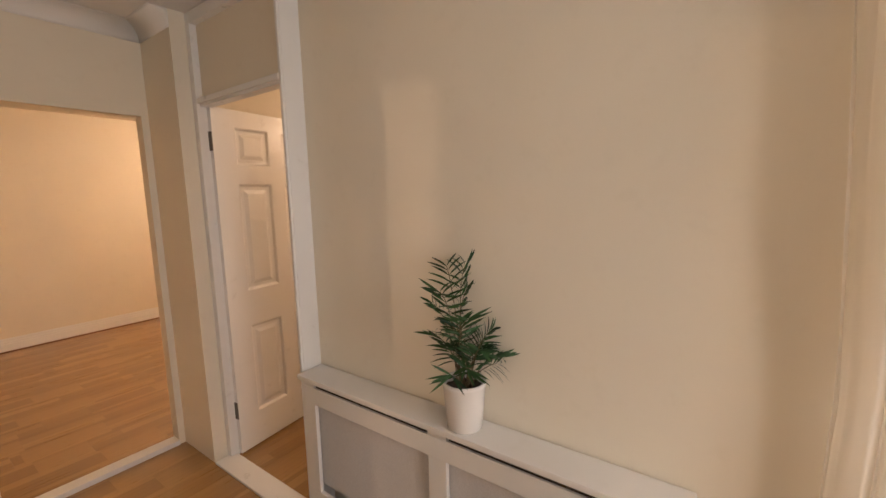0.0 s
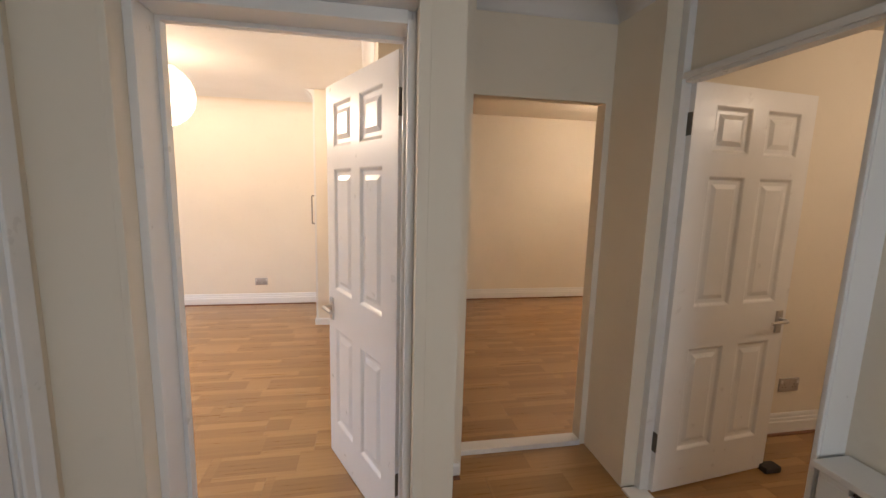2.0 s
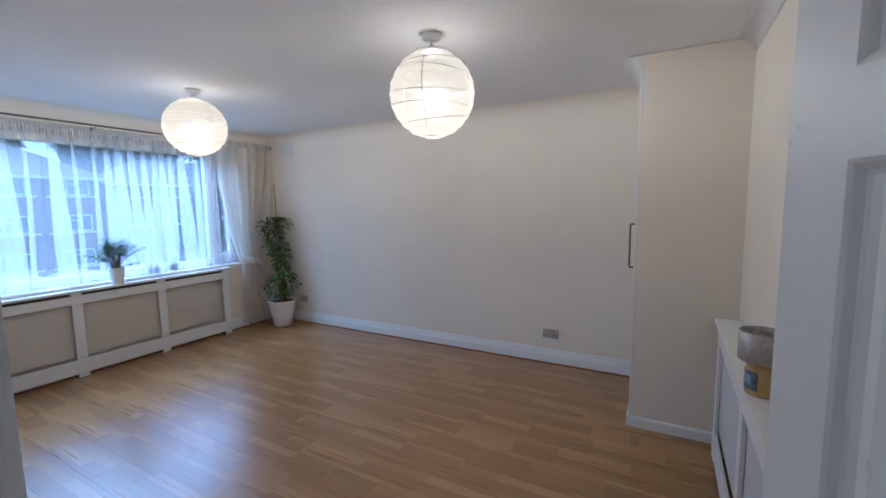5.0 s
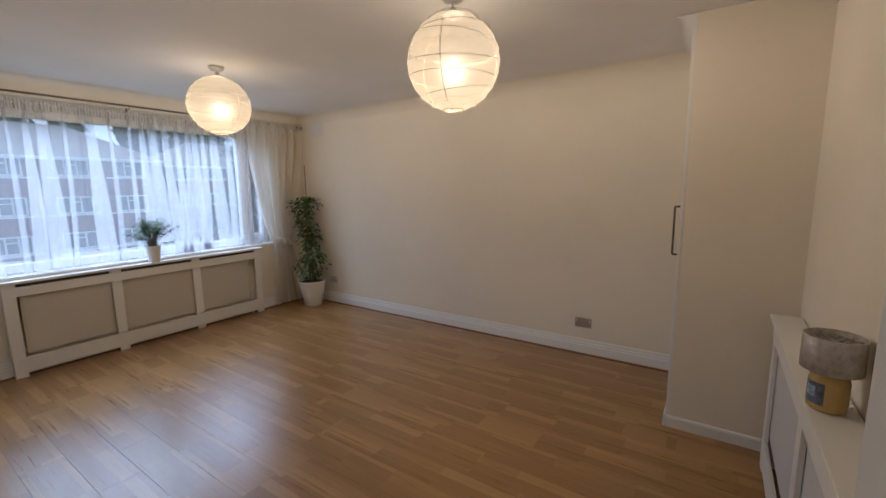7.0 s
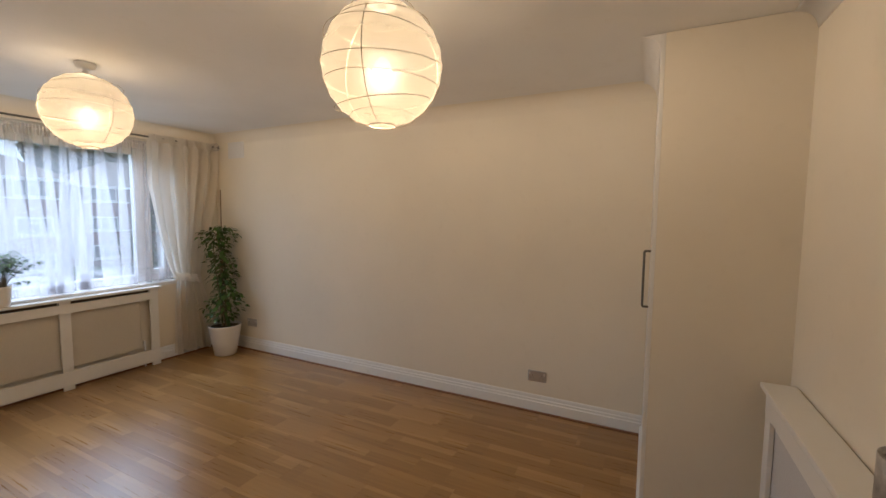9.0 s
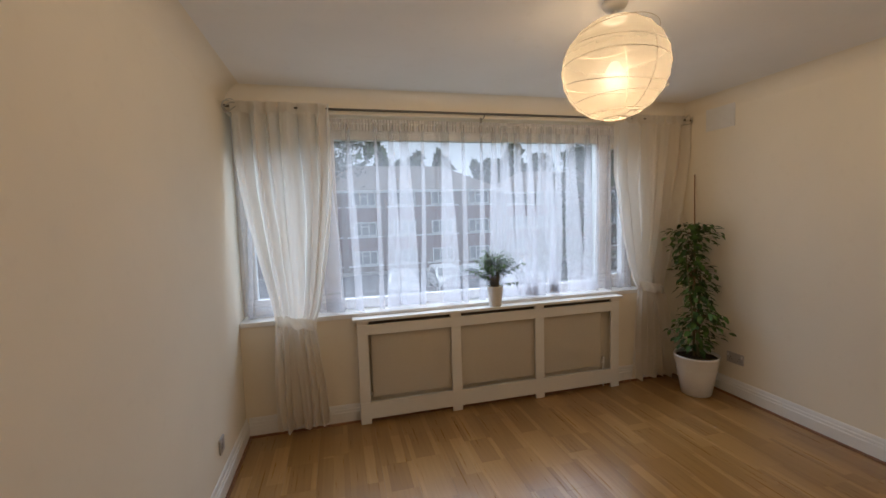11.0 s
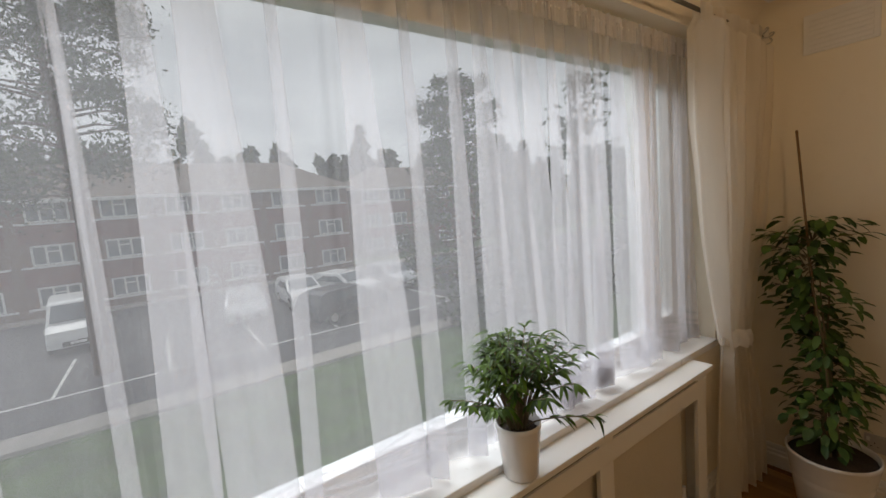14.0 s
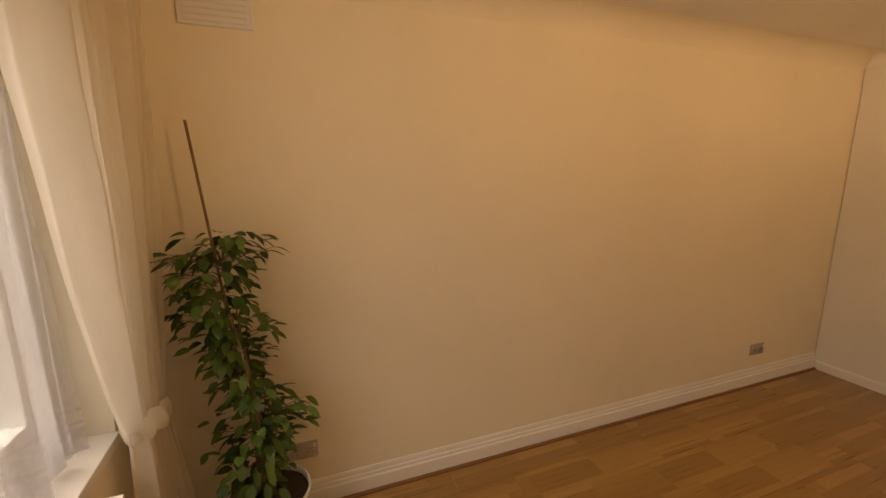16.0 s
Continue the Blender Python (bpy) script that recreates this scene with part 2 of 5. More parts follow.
VOILE = cloth("cream_curtain_voile", (0.93, 0.89, 0.82), 0.12, 900.0, 0.67)
GLASS = glass_mat()
# unseen hall panes, given an amber tint to warm the light they pass
WARMINGGLASS = glass_mat("light_warming_glass", (0.80, 0.73, 0.60))
PAPER = paper_mat()
BULB = bulb_mat()
CERAMIC = plain("white_glazed_pot", (0.78, 0.77, 0.75), 0.25, 0.0, 10.0, 0.03)
SOIL = plain("dark_potting_soil", (0.045, 0.03, 0.02), 0.9, 0.0, 120.0, 0.4)
STEM = plain("brown_green_stem", (0.13, 0.10, 0.05), 0.6)
CANE = plain("bamboo_cane", (0.20, 0.12, 0.055), 0.6)
RADMESH = plain("grey_grille_board", (0.60, 0.60, 0.61), 0.6, 0.0, 300.0, 0.1)
CREAMRAD = plain("cream_radiator_enamel", (0.59, 0.545, 0.46), 0.5, 0.0, 200.0, 0.05)
# near-black colour painted in for the shade inside slots and pin holes
SHADOWGAP = plain("dark_recess_shade", (0.05, 0.04, 0.035), 0.9)


# ---- mesh helpers ----
def box(bm, x0, x1, y0, y1, z0, z1, bevel=0.0):
    m = Matrix.Translation(((x0 + x1) / 2, (y0 + y1) / 2, (z0 + z1) / 2)) @ Matrix.Diagonal((abs(x1 - x0), abs(y1 - y0), abs(z1 - z0), 1))
    vs = bmesh.ops.create_cube(bm, size=1.0, matrix=m)["verts"]
    if bevel:
        edges = list({e for v in vs for e in v.link_edges})
        bmesh.ops.bevel(bm, geom=edges, offset=bevel, segments=2, affect="EDGES", profile=0.6)


def lathe(bm, profile, place=(0, 0, 0), steps=40):
    """Turn (radius, height) pairs about the upright through place."""
    rings = []
    for r, z in profile:
        rings.append([bm.verts.new((place[0] + r * math.cos(a), place[1] + r * math.sin(a), place[2] + z)) for a in [2 * math.pi * k / steps for k in range(steps)]])
    for a, b in zip(rings, rings[1:]):
        for k in range(steps):
            bm.faces.new((a[k], a[(k + 1) % steps], b[(k + 1) % steps], b[k]))
    return rings


def tube(bm, pts, radius, sides=8, caps=True):
    """A round rod along points; radius is a number or one per point."""
    pts = [Vector(p) for p in pts]
    rs = radius if isinstance(radius, (list, tuple)) else [radius] * len(pts)
    rings = []
    for k, p in enumerate(pts):
        d = (pts[min(k + 1, len(pts) - 1)] - pts[max(k - 1, 0)]).normalized()
        u = d.cross(Vector((0.31, 0.17, 0.93)))
        u = (u if u.length > 1e-3 else d.cross(Vector((1, 0, 0)))).normalized()
        w = d.cross(u)
        rings.append([bm.verts.new(p + rs[k] * (math.cos(a) * u + math.sin(a) * w)) for a in [2 * math.pi * i / sides for i in range(sides)]])
    for a, b in zip(rings, rings[1:]):
        for i in range(sides):
            bm.faces.new((a[i], a[(i + 1) % sides], b[(i + 1) % sides], b[i]))
    if caps:
        bm.faces.new(rings[0][::-1])
        bm.faces.new(rings[-1])


def extrude_profile(bm, profile, start, end, out, closed=True):
    """A moulding: (out, up) pairs swept from start to end; out is the way off the wall."""
    a, b, o = Vector(start), Vector(end), Vector(out)
    ra = [bm.verts.new(a + o * u + Vector((0, 0, v))) for u, v in profile]
    rb = [bm.verts.new(b + o * u + Vector((0, 0, v))) for u, v in profile]
    k = len(profile)
    for i in range(k if closed else k - 1):
        bm.faces.new((ra[i], ra[(i + 1) % k], rb[(i + 1) % k], rb[i]))
    if closed:
        bm.faces.new(ra[::-1])
        bm.faces.new(rb)


def mesh_of(name, bm, mat, smooth=False):
    bmesh.ops.recalc_face_normals(bm, faces=bm.faces)
    me = bpy.data.meshes.new(name)
    bm.to_mesh(me)
    bm.free()
    me.materials.append(mat)
    if smooth:
        for poly in me.polygons:
            poly.use_smooth = True
    return me


def part(name, bm, mat, parent=None, label="", smooth=False):
    ob = new(name, mesh_of(name, bm, mat, smooth))
    ob.parent = parent
    if label:
        tagged(ob, label)
    return ob


def structure(name, bm, mat, label, category, smooth=False):
    return tagged(part(name, bm, mat, None, "", smooth), label, category, "", "structure")


def thing(name, place, label, category, group="", turn=0.0):
    ob = new(name)
    ob.empty_display_size = 0.1
    ob.matrix_basis = pose(*place, 0, 0, turn)
    return tagged(ob, label, category, group)


# ---- the shell: floors, walls, ceilings ----
H = 2.45
WX, EX = -5.72, -1.93
SY, NY = -5.13, 0.05
HALL_W, HALL_S, HALL_N, HALL_E = -1.63, -0.86, 1.47, 1.70


def wall_boxes(name, boxes, label, mat=None):
    bm = bmesh.new()
    for b in boxes:
        box(bm, *b)
    return structure(name, bm, mat or WALL, label, "wall")


wall_boxes("wall_west", [(WX - 0.2, WX, SY - 0.3, 4.3, 0, H)], "cream painted plaster wall, long and bare")
wall_boxes("wall_south", [(WX, EX, SY - 0.3, SY, 0, 0.80), (WX, -5.285, SY - 0.3, SY, 0.80, H), (-5.285, EX, SY - 0.3, SY, 2.30, H)], "cream painted window wall of the living room")
wall_boxes("wall_east", [(EX, HALL_W, SY - 0.3, -0.648, 0, H), (EX, HALL_W, 0.156, 0.29, 0, H), (EX, HALL_W, -0.648, 0.156, 2.035, H)], "cream painted wall with the living room doorway")
wall_boxes("wall_north", [(WX, -2.31, NY, 0.29, 0, H), (-2.31, EX, NY + 0.11, 0.29, 0, H)], "cream painted wall between living room and corridor")
wall_boxes("wall_corridor_end", [(-2.55, -2.31, 0.29, 0.485, 0, H), (-2.55, -2.47, 0.485, 1.25, 1.97, H), (-2.55, -2.47, 1.25, 1.40, 0, H)], "cream painted wall with an open doorway")
wall_boxes("wall_bedroom", [(-2.55, -2.40, 1.40, 4.3, 0, H), (WX, -2.55, 4.15, 4.3, 0, H)], "cream painted bedroom walls")
wall_boxes("wall_corridor_north", [(-2.47, -2.10, 1.285, 1.43, 0, H)], "cream painted wall beside an open door")
wall_boxes("wall_hall_north", [(-1.314, HALL_E, HALL_N, HALL_N + 0.12, 0, H)], "cream painted hall wall above a radiator cover")
wall_boxes("wall_side_room", [(-2.40, 0.4, 4.15, 4.3, 0, H), (0.4, 0.55, 1.59, 4.3, 0, H)], "cream painted walls of the side room")
wall_boxes("wall_hall_south", [(HALL_W, -1.515, HALL_S - 0.12, HALL_S, 0, H), (-0.684, HALL_E, HALL_S - 0.12, HALL_S, 0, H), (-1.515, -0.684, HALL_S - 0.12, HALL_S, 2.03, H)], "cream painted hall wall with a white door")
wall_boxes("wall_hall_east", [(HALL_E, HALL_E + 0.2, HALL_S - 0.12, HALL_N + 0.12, 0, 1.0), (HALL_E, HALL_E + 0.2, HALL_S - 0.12, HALL_N + 0.12, 2.0, H), (HALL_E, HALL_E + 0.2, HALL_S - 0.12, 0.05, 1.0, 2.0), (HALL_E, HALL_E + 0.2, 1.15, HALL_N + 0.12, 1.0, 2.0)], "cream painted end wall of the hall with a window")
bm = bmesh.new()
box(bm, WX - 0.2, EX + 0.06, SY - 0.3, 0.2, H, H + 0.15)
structure("ceiling_living_room", bm, CEIL, "white painted flat ceiling", "ceiling")
bm = bmesh.new()
box(bm, EX + 0.06, HALL_E + 0.2, -1.8, 1.44, H, H + 0.15)
box(bm, -2.55, EX + 0.06, 0.2, 1.44, H, H + 0.15)
structure("ceiling_hall", bm, CEIL, "cream painted flat hall ceiling", "ceiling")
bm = bmesh.new()
box(bm, WX - 0.2, -2.55, 0.2, 4.3, H, H + 0.15)
box(bm, -2.55, 0.55, 1.44, 4.3, H, H + 0.15)
structure("ceiling_bedroom", bm, WALL, "cream painted flat ceiling", "ceiling")
bm = bmesh.new()
box(bm, WX - 0.2, HALL_E + 0.2, SY - 0.3, 4.3, -0.25, -0.009)
FLOOR = structure("floor", bm, SUBFLOOR, "warm oak-effect laminate floor", "floor")

# skirtings, coving
SKIRT = [(0, 0), (0.019, 0), (0.019, 0.082), (0.017, 0.086), (0.013, 0.088), (0.013, 0.104), (0.011, 0.108), (0.008, 0.110), (0.007, 0.126), (0.004, 0.137), (0, 0.140)]
SKIRT_S = [(0, 0), (0.014, 0), (0.014, 0.06), (0.009, 0.07), (0, 0.072)]
BEADP = [(0, 0), (0.030, 0), (0.028, 0.008), (0.018, 0.014), (0, 0.014)]
COVE = [(0, 0), (0, -0.085)] + [(0.004 + 0.081 * (1 - math.sin(radians(a))), -0.004 - 0.081 * (1 - math.cos(radians(a)))) for a in range(90, -1, -10)] + [(0.085, 0)]
SOFT_COVE = [(-0.002 + 0.13 * (1 - math.cos(radians(a))), -0.13 * (1 - math.sin(radians(a)))) for a in range(0, 91, 9)]


def skirting(start, end, out, profile=None, label="white gloss moulded skirting board"):
    bm = bmesh.new()
    extrude_profile(bm, profile or SKIRT, start, end, out)
    structure("baseboard", bm, GLOSS, label, "skirting")
    bm = bmesh.new()
    o = Vector(out) * 0.0185
    extrude_profile(bm, [(u * 0.6, v * 0.9) for u, v in BEADP], Vector(start) + o, Vector(end) + o, out)
    structure("trim", bm, BEAD, "thin brown wood beading along the floor", "beading")


skirting((WX, SY, 0), (WX, -0.54, 0), (1, 0, 0))
skirting((WX + 0.02, SY, 0), (EX - 0.02, SY, 0), (0, 1, 0))
skirting((EX, SY, 0), (EX, -0.73, 0), (-1, 0, 0))
skirting((WX, 0.29, 0), (WX, 4.15, 0), (1, 0, 0), None, "cream lit bedroom skirting board")
skirting((WX + 0.02, 4.15, 0), (-2.55, 4.15, 0), (0, -1, 0))
skirting((-2.31, 0.306, 0), (-2.31, 0.478, 0), (1, 0, 0), SKIRT_S)
skirting((HALL_W - 0.0, 0.29, 0), (-2.31, 0.29, 0), (0, 1, 0), SKIRT_S)
skirting((HALL_W, 0.17, 0), (HALL_W, 0.29, 0), (1, 0, 0), SKIRT_S)
skirting((-2.40, 1.55, 0), (-2.40, 4.15, 0), (1, 0, 0))


def coving(start, end, out, profile=None, mat=None, label="white plaster coving along the ceiling"):
    bm = bmesh.new()
    extrude_profile(bm, profile or COVE, start, end, out, profile is None)
    structure("trim", bm, mat or CEIL, label, "coving", True)


coving((WX, SY, H - 0.0015), (EX, SY, H - 0.0015), (0, 1, 0), SOFT_COVE, WALL, "cream plaster rounded into the ceiling")
coving((WX, SY, H - 0.001), (WX, -0.54, H - 0.001), (1, 0, 0), SOFT_COVE, WALL, "cream plaster rounded into the ceiling")
coving((EX, SY, H - 0.001), (EX, NY, H - 0.001), (-1, 0, 0), SOFT_COVE, WALL, "cream plaster rounded into the ceiling")
coving((-4.85, NY, H - 0.002), (EX, NY, H - 0.002), (0, -1, 0))
coving((-1.314, HALL_N, H - 0.002), (HALL_E, HALL_N, H - 0.002), (0, -1, 0))
coving((-2.47, 1.285, H - 0.002), (-2.10, 1.285, H - 0.002), (0, -1, 0))
coving((HALL_W, HALL_S, H - 0.002), (HALL_W, 0.29, H - 0.002), (1, 0, 0))
coving((-2.47, 0.485, H - 0.002), (-2.47, 1.285, H - 0.002), (1, 0, 0))


# ---- doors ----
def door_leaf(name, label, place, turn, flip=1, knob=True, group="white panelled doors"):
    """A six-panel moulded door; origin at the foot of the hinge edge, leaf along +x, thickness along y."""
    W, T, HT = 0.76, 0.035, 1.98
    d = thing(name, place, label, "door", group, turn)
    xs = [0.0, 0.128, 0.350, 0.445, 0.664, W]
    zs = [0.0, 0.205, 0.745, 0.955, 1.575, 1.68, 1.888, HT]
    cells = [(i, j) for i in (1, 3) for j in (1, 3, 5)]
    bm = bmesh.new()
    for side in (0, 1):
        y = -T / 2 if side == 0 else T / 2
        s = -1 if side == 0 else 1
        for i in range(5):
            for j in range(7):
                x0, x1, z0, z1 = xs[i], xs[i + 1], zs[j], zs[j + 1]
                if (i, j) not in cells:
                    bm.faces.new([bm.verts.new(c) for c in ((x0, y, z0), (x1, y, z0), (x1, y, z1), (x0, y, z1))])
                    continue
                rings = []
                for inset, depth in ((0, 0), (0.006, -0.003), (0.014, -0.011), (0.020, -0.0125), (0.034, -0.0125), (0.056, -0.004), (0.060, -0.004)):
                    yy = y + s * depth
                    rings.append([bm.verts.new(c) for c in ((x0 + inset, yy, z0 + inset), (x1 - inset, yy, z0 + inset), (x1 - inset, yy, z1 - inset), (x0 + inset, yy, z1 - inset))])
                for a, b in zip(rings, rings[1:]):
                    for k in range(4):
                        bm.faces.new((a[k], a[(k + 1) % 4], b[(k + 1) % 4], b[k]))
                bm.faces.new(rings[-1])
    for x0, x1, z0, z1 in ((0, W, 0, 0), (0, W, HT, HT)):
        bm.faces.new([bm.verts.new(c) for c in ((x0, -T / 2, z0), (x1, -T / 2, z0), (x1, T / 2, z1), (x0, T / 2, z1))])
    for x in (0, W):
        bm.faces.new([bm.verts.new(c) for c in ((x, -T / 2, 0), (x, T / 2, 0), (x, T / 2, HT), (x, -T / 2, HT))])
    bmesh.ops.remove_doubles(bm, verts=bm.verts, dist=0.0002)
    part("panel", bm, GLOSS, d, "white moulded six-panel leaf")
    for z in (0.265, 1.80):
        bm = bmesh.new()
        tube(bm, [(-0.006, flip * (T / 2 + 0.004), z - 0.05), (-0.006, flip * (T / 2 + 0.004), z + 0.05)], 0.0075, 10)
        box(bm, -0.004, 0.0, -T / 2 + 0.002, T / 2, z - 0.05, z + 0.05)
        box(bm, -0.034, -0.006, flip * (T / 2 + 0.001), flip * (T / 2 + 0.004), z - 0.05, z + 0.05)
        part("hinge", bm, DARKSTEEL, d, "dull steel hinge")
    if knob:
        for s in (-1, 1):
            bm = bmesh.new()
            box(bm, 0.688, 0.728, s * T / 2, s * (T / 2 + 0.009), 0.785, 0.905, 0.002)
            tube(bm, [(0.708, s * (T / 2 + 0.006), 0.86), (0.708, s * (T / 2 + 0.045), 0.86), (0.698, s * (T / 2 + 0.052), 0.86), (0.60, s * (T / 2 + 0.050), 0.855)], [0.010, 0.009, 0.010, 0.008], 10)
            part("door_handle", bm, STEEL, d, "brushed steel lever handle")
        bm = bmesh.new()
        box(bm, W - 0.001, W + 0.0015, -0.011, 0.011, 0.77, 0.93)
        part("latch_plate", bm, STEEL, d, "steel latch plate")
    return d


door_leaf("door_1", "white six-panel door standing open into the living room", (-1.945, 0.130, 0.008), 204.6, -1)
door_leaf("door_2", "white six-panel door standing open into a side room", (-2.048, 1.410, 0.012), 96.5, 1)
door_leaf("door_3", "white six-panel door closed at the hall's end", (-1.478, HALL_S - 0.02, 0.008), 0.0, 1)


def door_frame(name, label, axis, at0, at1, lo, hi, top, arch0=True, arch1=True, w=0.065, stop=None):
    """A lining round an opening between planes at0 and at1, with architraves on either face."""
    f = tagged(new(name), label, "door frame", "", "structure")

    def put(pname, spans, mat=GLOSS, bevel=0.003):
        bm = bmesh.new()
        for a0, a1, b0, b1, z0, z1 in spans:
            if axis == "x":
                box(bm, a0, a1, b0, b1, z0, z1, bevel)
            else:
                box(bm, b0, b1, a0, a1, z0, z1, bevel)
        part(pname, bm, mat, f)

    put("jamb", [(at0, at1, lo - 0.03, lo, 0, top + 0.03)])
    put("jamb", [(at0, at1, hi, hi + 0.03, 0, top + 0.03)])
    put("head", [(at0, at1, lo, hi, top, top + 0.03)])
    for on, plane, s in ((arch0, at0, -1), (arch1, at1, 1)):
        if not on:
            continue
        for pname, lo2, hi2, z0, z1 in (("architrave", lo - 0.01 - w, lo - 0.01, 0, top + 0.012 + w), ("architrave", hi + 0.01, hi + 0.01 + w, 0, top + 0.012 + w), ("head_architrave", lo - 0.01, hi + 0.01, top + 0.012, top + 0.012 + w)):
            bm = bmesh.new()
            mid = plane + s * 0.010
            out = plane + s * 0.019
            for q0, q1, dep in ((0.0, 1.0, mid), (0.28, 0.92, out)):
                if pname == "architrave":
                    inner = hi2 if lo2 < lo - 0.02 else lo2
                    outer = lo2 if lo2 < lo - 0.02 else hi2
                    c0, c1 = inner + (outer - inner) * q0, inner + (outer - inner) * q1
                    span = (min(c0, c1), max(c0, c1), z0, z1 - (0 if q0 == 0 else w * 0.08))
                else:
                    span = (lo2, hi2, z0 + (z1 - z0) * q0, z0 + (z1 - z0) * q1)
                a0, a1 = sorted((plane + s * 0.0005, dep + (0.001 * s if q0 else 0)))
                if axis == "x":
                    box(bm, a0, a1, span[0], span[1], span[2], span[3], 0.003)
                else:
                    box(bm, span[0], span[1], a0, a1, span[2], span[3], 0.003)
            part(pname, bm, GLOSS, f)
    if stop is not None:
        s0, s1 = stop
        put("door_stop", [(s0, s1, lo, lo + 0.014, 0, top)], GLOSS, 0.001)
        put("door_stop", [(s0, s1, hi - 0.014, hi, 0, top)], GLOSS, 0.001)
        put("door_stop", [(s0, s1, lo + 0.014, hi - 0.014, top - 0.014, top)], GLOSS, 0.001)
    return f


door_frame("trim_living_doorway", "white gloss door frame with moulded architrave", "x", EX - 0.002, -1.715, -0.632, 0.138, 2.0, True, False, 0.065, (EX + 0.042, EX + 0.075))
door_frame("trim_hall_doorway", "white gloss frame round a closed door", "y", HALL_S - 0.118, HALL_S + 0.002, -1.485, -0.714, 2.0, False, True, 0.095, (HALL_S - 0.09, HALL_S - 0.045))
reveal = tagged(new("trim_doorway_reveal"), "white gloss reveal boards round the living room doorway", "door frame", "", "structure")
for nm, b in (("reveal_board", (-1.715, HALL_W + 0.002, -0.652, -0.643, 0, 2.032)), ("reveal_board", (-1.715, HALL_W + 0.002, 0.151, 0.160, 0, 2.032)), ("reveal_head", (-1.715, HALL_W + 0.002, -0.643, 0.151, 2.026, 2.04)),
              ("bead", (-1.728, -1.700, -0.643, -0.618, 0, 2.0)), ("bead", (-1.728, -1.700, 0.124, 0.151, 0, 2.0)), ("bead_head", (-1.728, -1.700, -0.618, 0.124, 1.986, 2.026)),
              ("edge_strip", (HALL_W + 0.001, HALL_W + 0.012, -0.662, -0.640, 0, 2.05)), ("edge_strip", (HALL_W + 0.001, HALL_W + 0.012, 0.148, 0.185, 0, 2.05)), ("edge_strip", (HALL_W + 0.001, HALL_W + 0.012, -0.640, 0.148, 2.028, 2.062))):
    bm = bmesh.new()
    box(bm, *b, 0.003)
    part(nm, bm, WALL if nm in ("reveal_board", "edge_strip") else GLOSS, reveal)
# storey-height frame of the side room door
sf = tagged(new("trim_side_doorway"), "white gloss storey-height door frame with overpanel", "door frame", "", "structure")
for nm, b in (("jamb", (-1.335, -1.314, 1.375, 1.59, 0, H - 0.004)), ("jamb_bead", (-1.333, -1.316, 1.365, 1.376, 0, H - 0.01)), ("jamb", (-2.10, -2.058, 1.36, 1.43, 0, H - 0.004)),
              ("head", (-2.058, -1.335, 1.375, 1.43, 1.985, 2.03)), ("head_bead", (-2.058, -1.335, 1.362, 1.376, 1.998, 2.026)), ("top_rail", (-2.058, -1.335, 1.36, 1.43, H - 0.06, H - 0.004))):
    bm = bmesh.new()
    box(bm, *b, 0.004)
    part(nm, bm, GLOSS, sf)
bm = bmesh.new()
box(bm, -2.058, -1.335, 1.395, 1.42, 2.03, H - 0.06)
part("overpanel", bm, WALL, sf, "cream painted panel above the door")
for nm, b, lab in (("threshold_side_room", (-2.085, -1.30, 1.28, 1.40, -0.008, 0.012), "white painted threshold board"), ("threshold_bedroom", (-2.545, -2.462, 0.48, 1.252, -0.008, 0.03), "white painted threshold board")):
    bm = bmesh.new()
    box(bm, *b, 0.004)
    structure(nm, bm, GLOSS, lab, "threshold")

# ---- window ----
win = tagged(new("window_1"), "wide white plastic window with three lights", "window", "", "structure")
WY0, WY1 = -5.36, -5.29
bm = bmesh.new()
for b in ((-5.285, EX - 0.0, WY0, WY1, 0.845, 0.915), (-5.285, EX, WY0, WY1, 2.15, 2.30), (-5.285, -5.225, WY0, WY1, 0.915, 2.15), (-1.99, EX, WY0, WY1, 0.915, 2.15), (-5.02, -4.92, WY0, WY1, 0.915, 2.15), (-2.64, -2.54, WY0, WY1, 0.915, 2.15)):
    box(bm, *b, 0.005)
part("window_frame", bm, UPVC, win)
for x0, x1 in ((-5.225, -5.02), (-4.92, -2.64), (-2.54, -1.99)):
    bm = bmesh.new()
    box(bm, x0, x1, -5.329, -5.323, 0.915, 2.15)
    pane = part("pane", bm, GLASS, win)
    pane.visible_shadow = False
for x0, x1 in ((-5.225, -5.02), (-2.54, -1.99)):
    bm = bmesh.new()
    for b in ((x0, x1, WY0 + 0.01, WY1 + 0.008, 0.915, 0.96), (x0, x1, WY0 + 0.01, WY1 + 0.008, 2.10, 2.15), (x0, x0 + 0.045, WY0 + 0.01, WY1 + 0.008, 0.96, 2.10), (x1 - 0.045, x1, WY0 + 0.01, WY1 + 0.008, 0.96, 2.10)):
        box(bm, *b, 0.004)
    part("casement", bm, UPVC, win)
bm = bmesh.new()
box(bm, -5.285, EX - 0.001, WY1 - 0.02, SY + 0.012, 0.80, 0.835, 0.004)
part("window_sill", bm, GLOSS, win, "white painted window board")

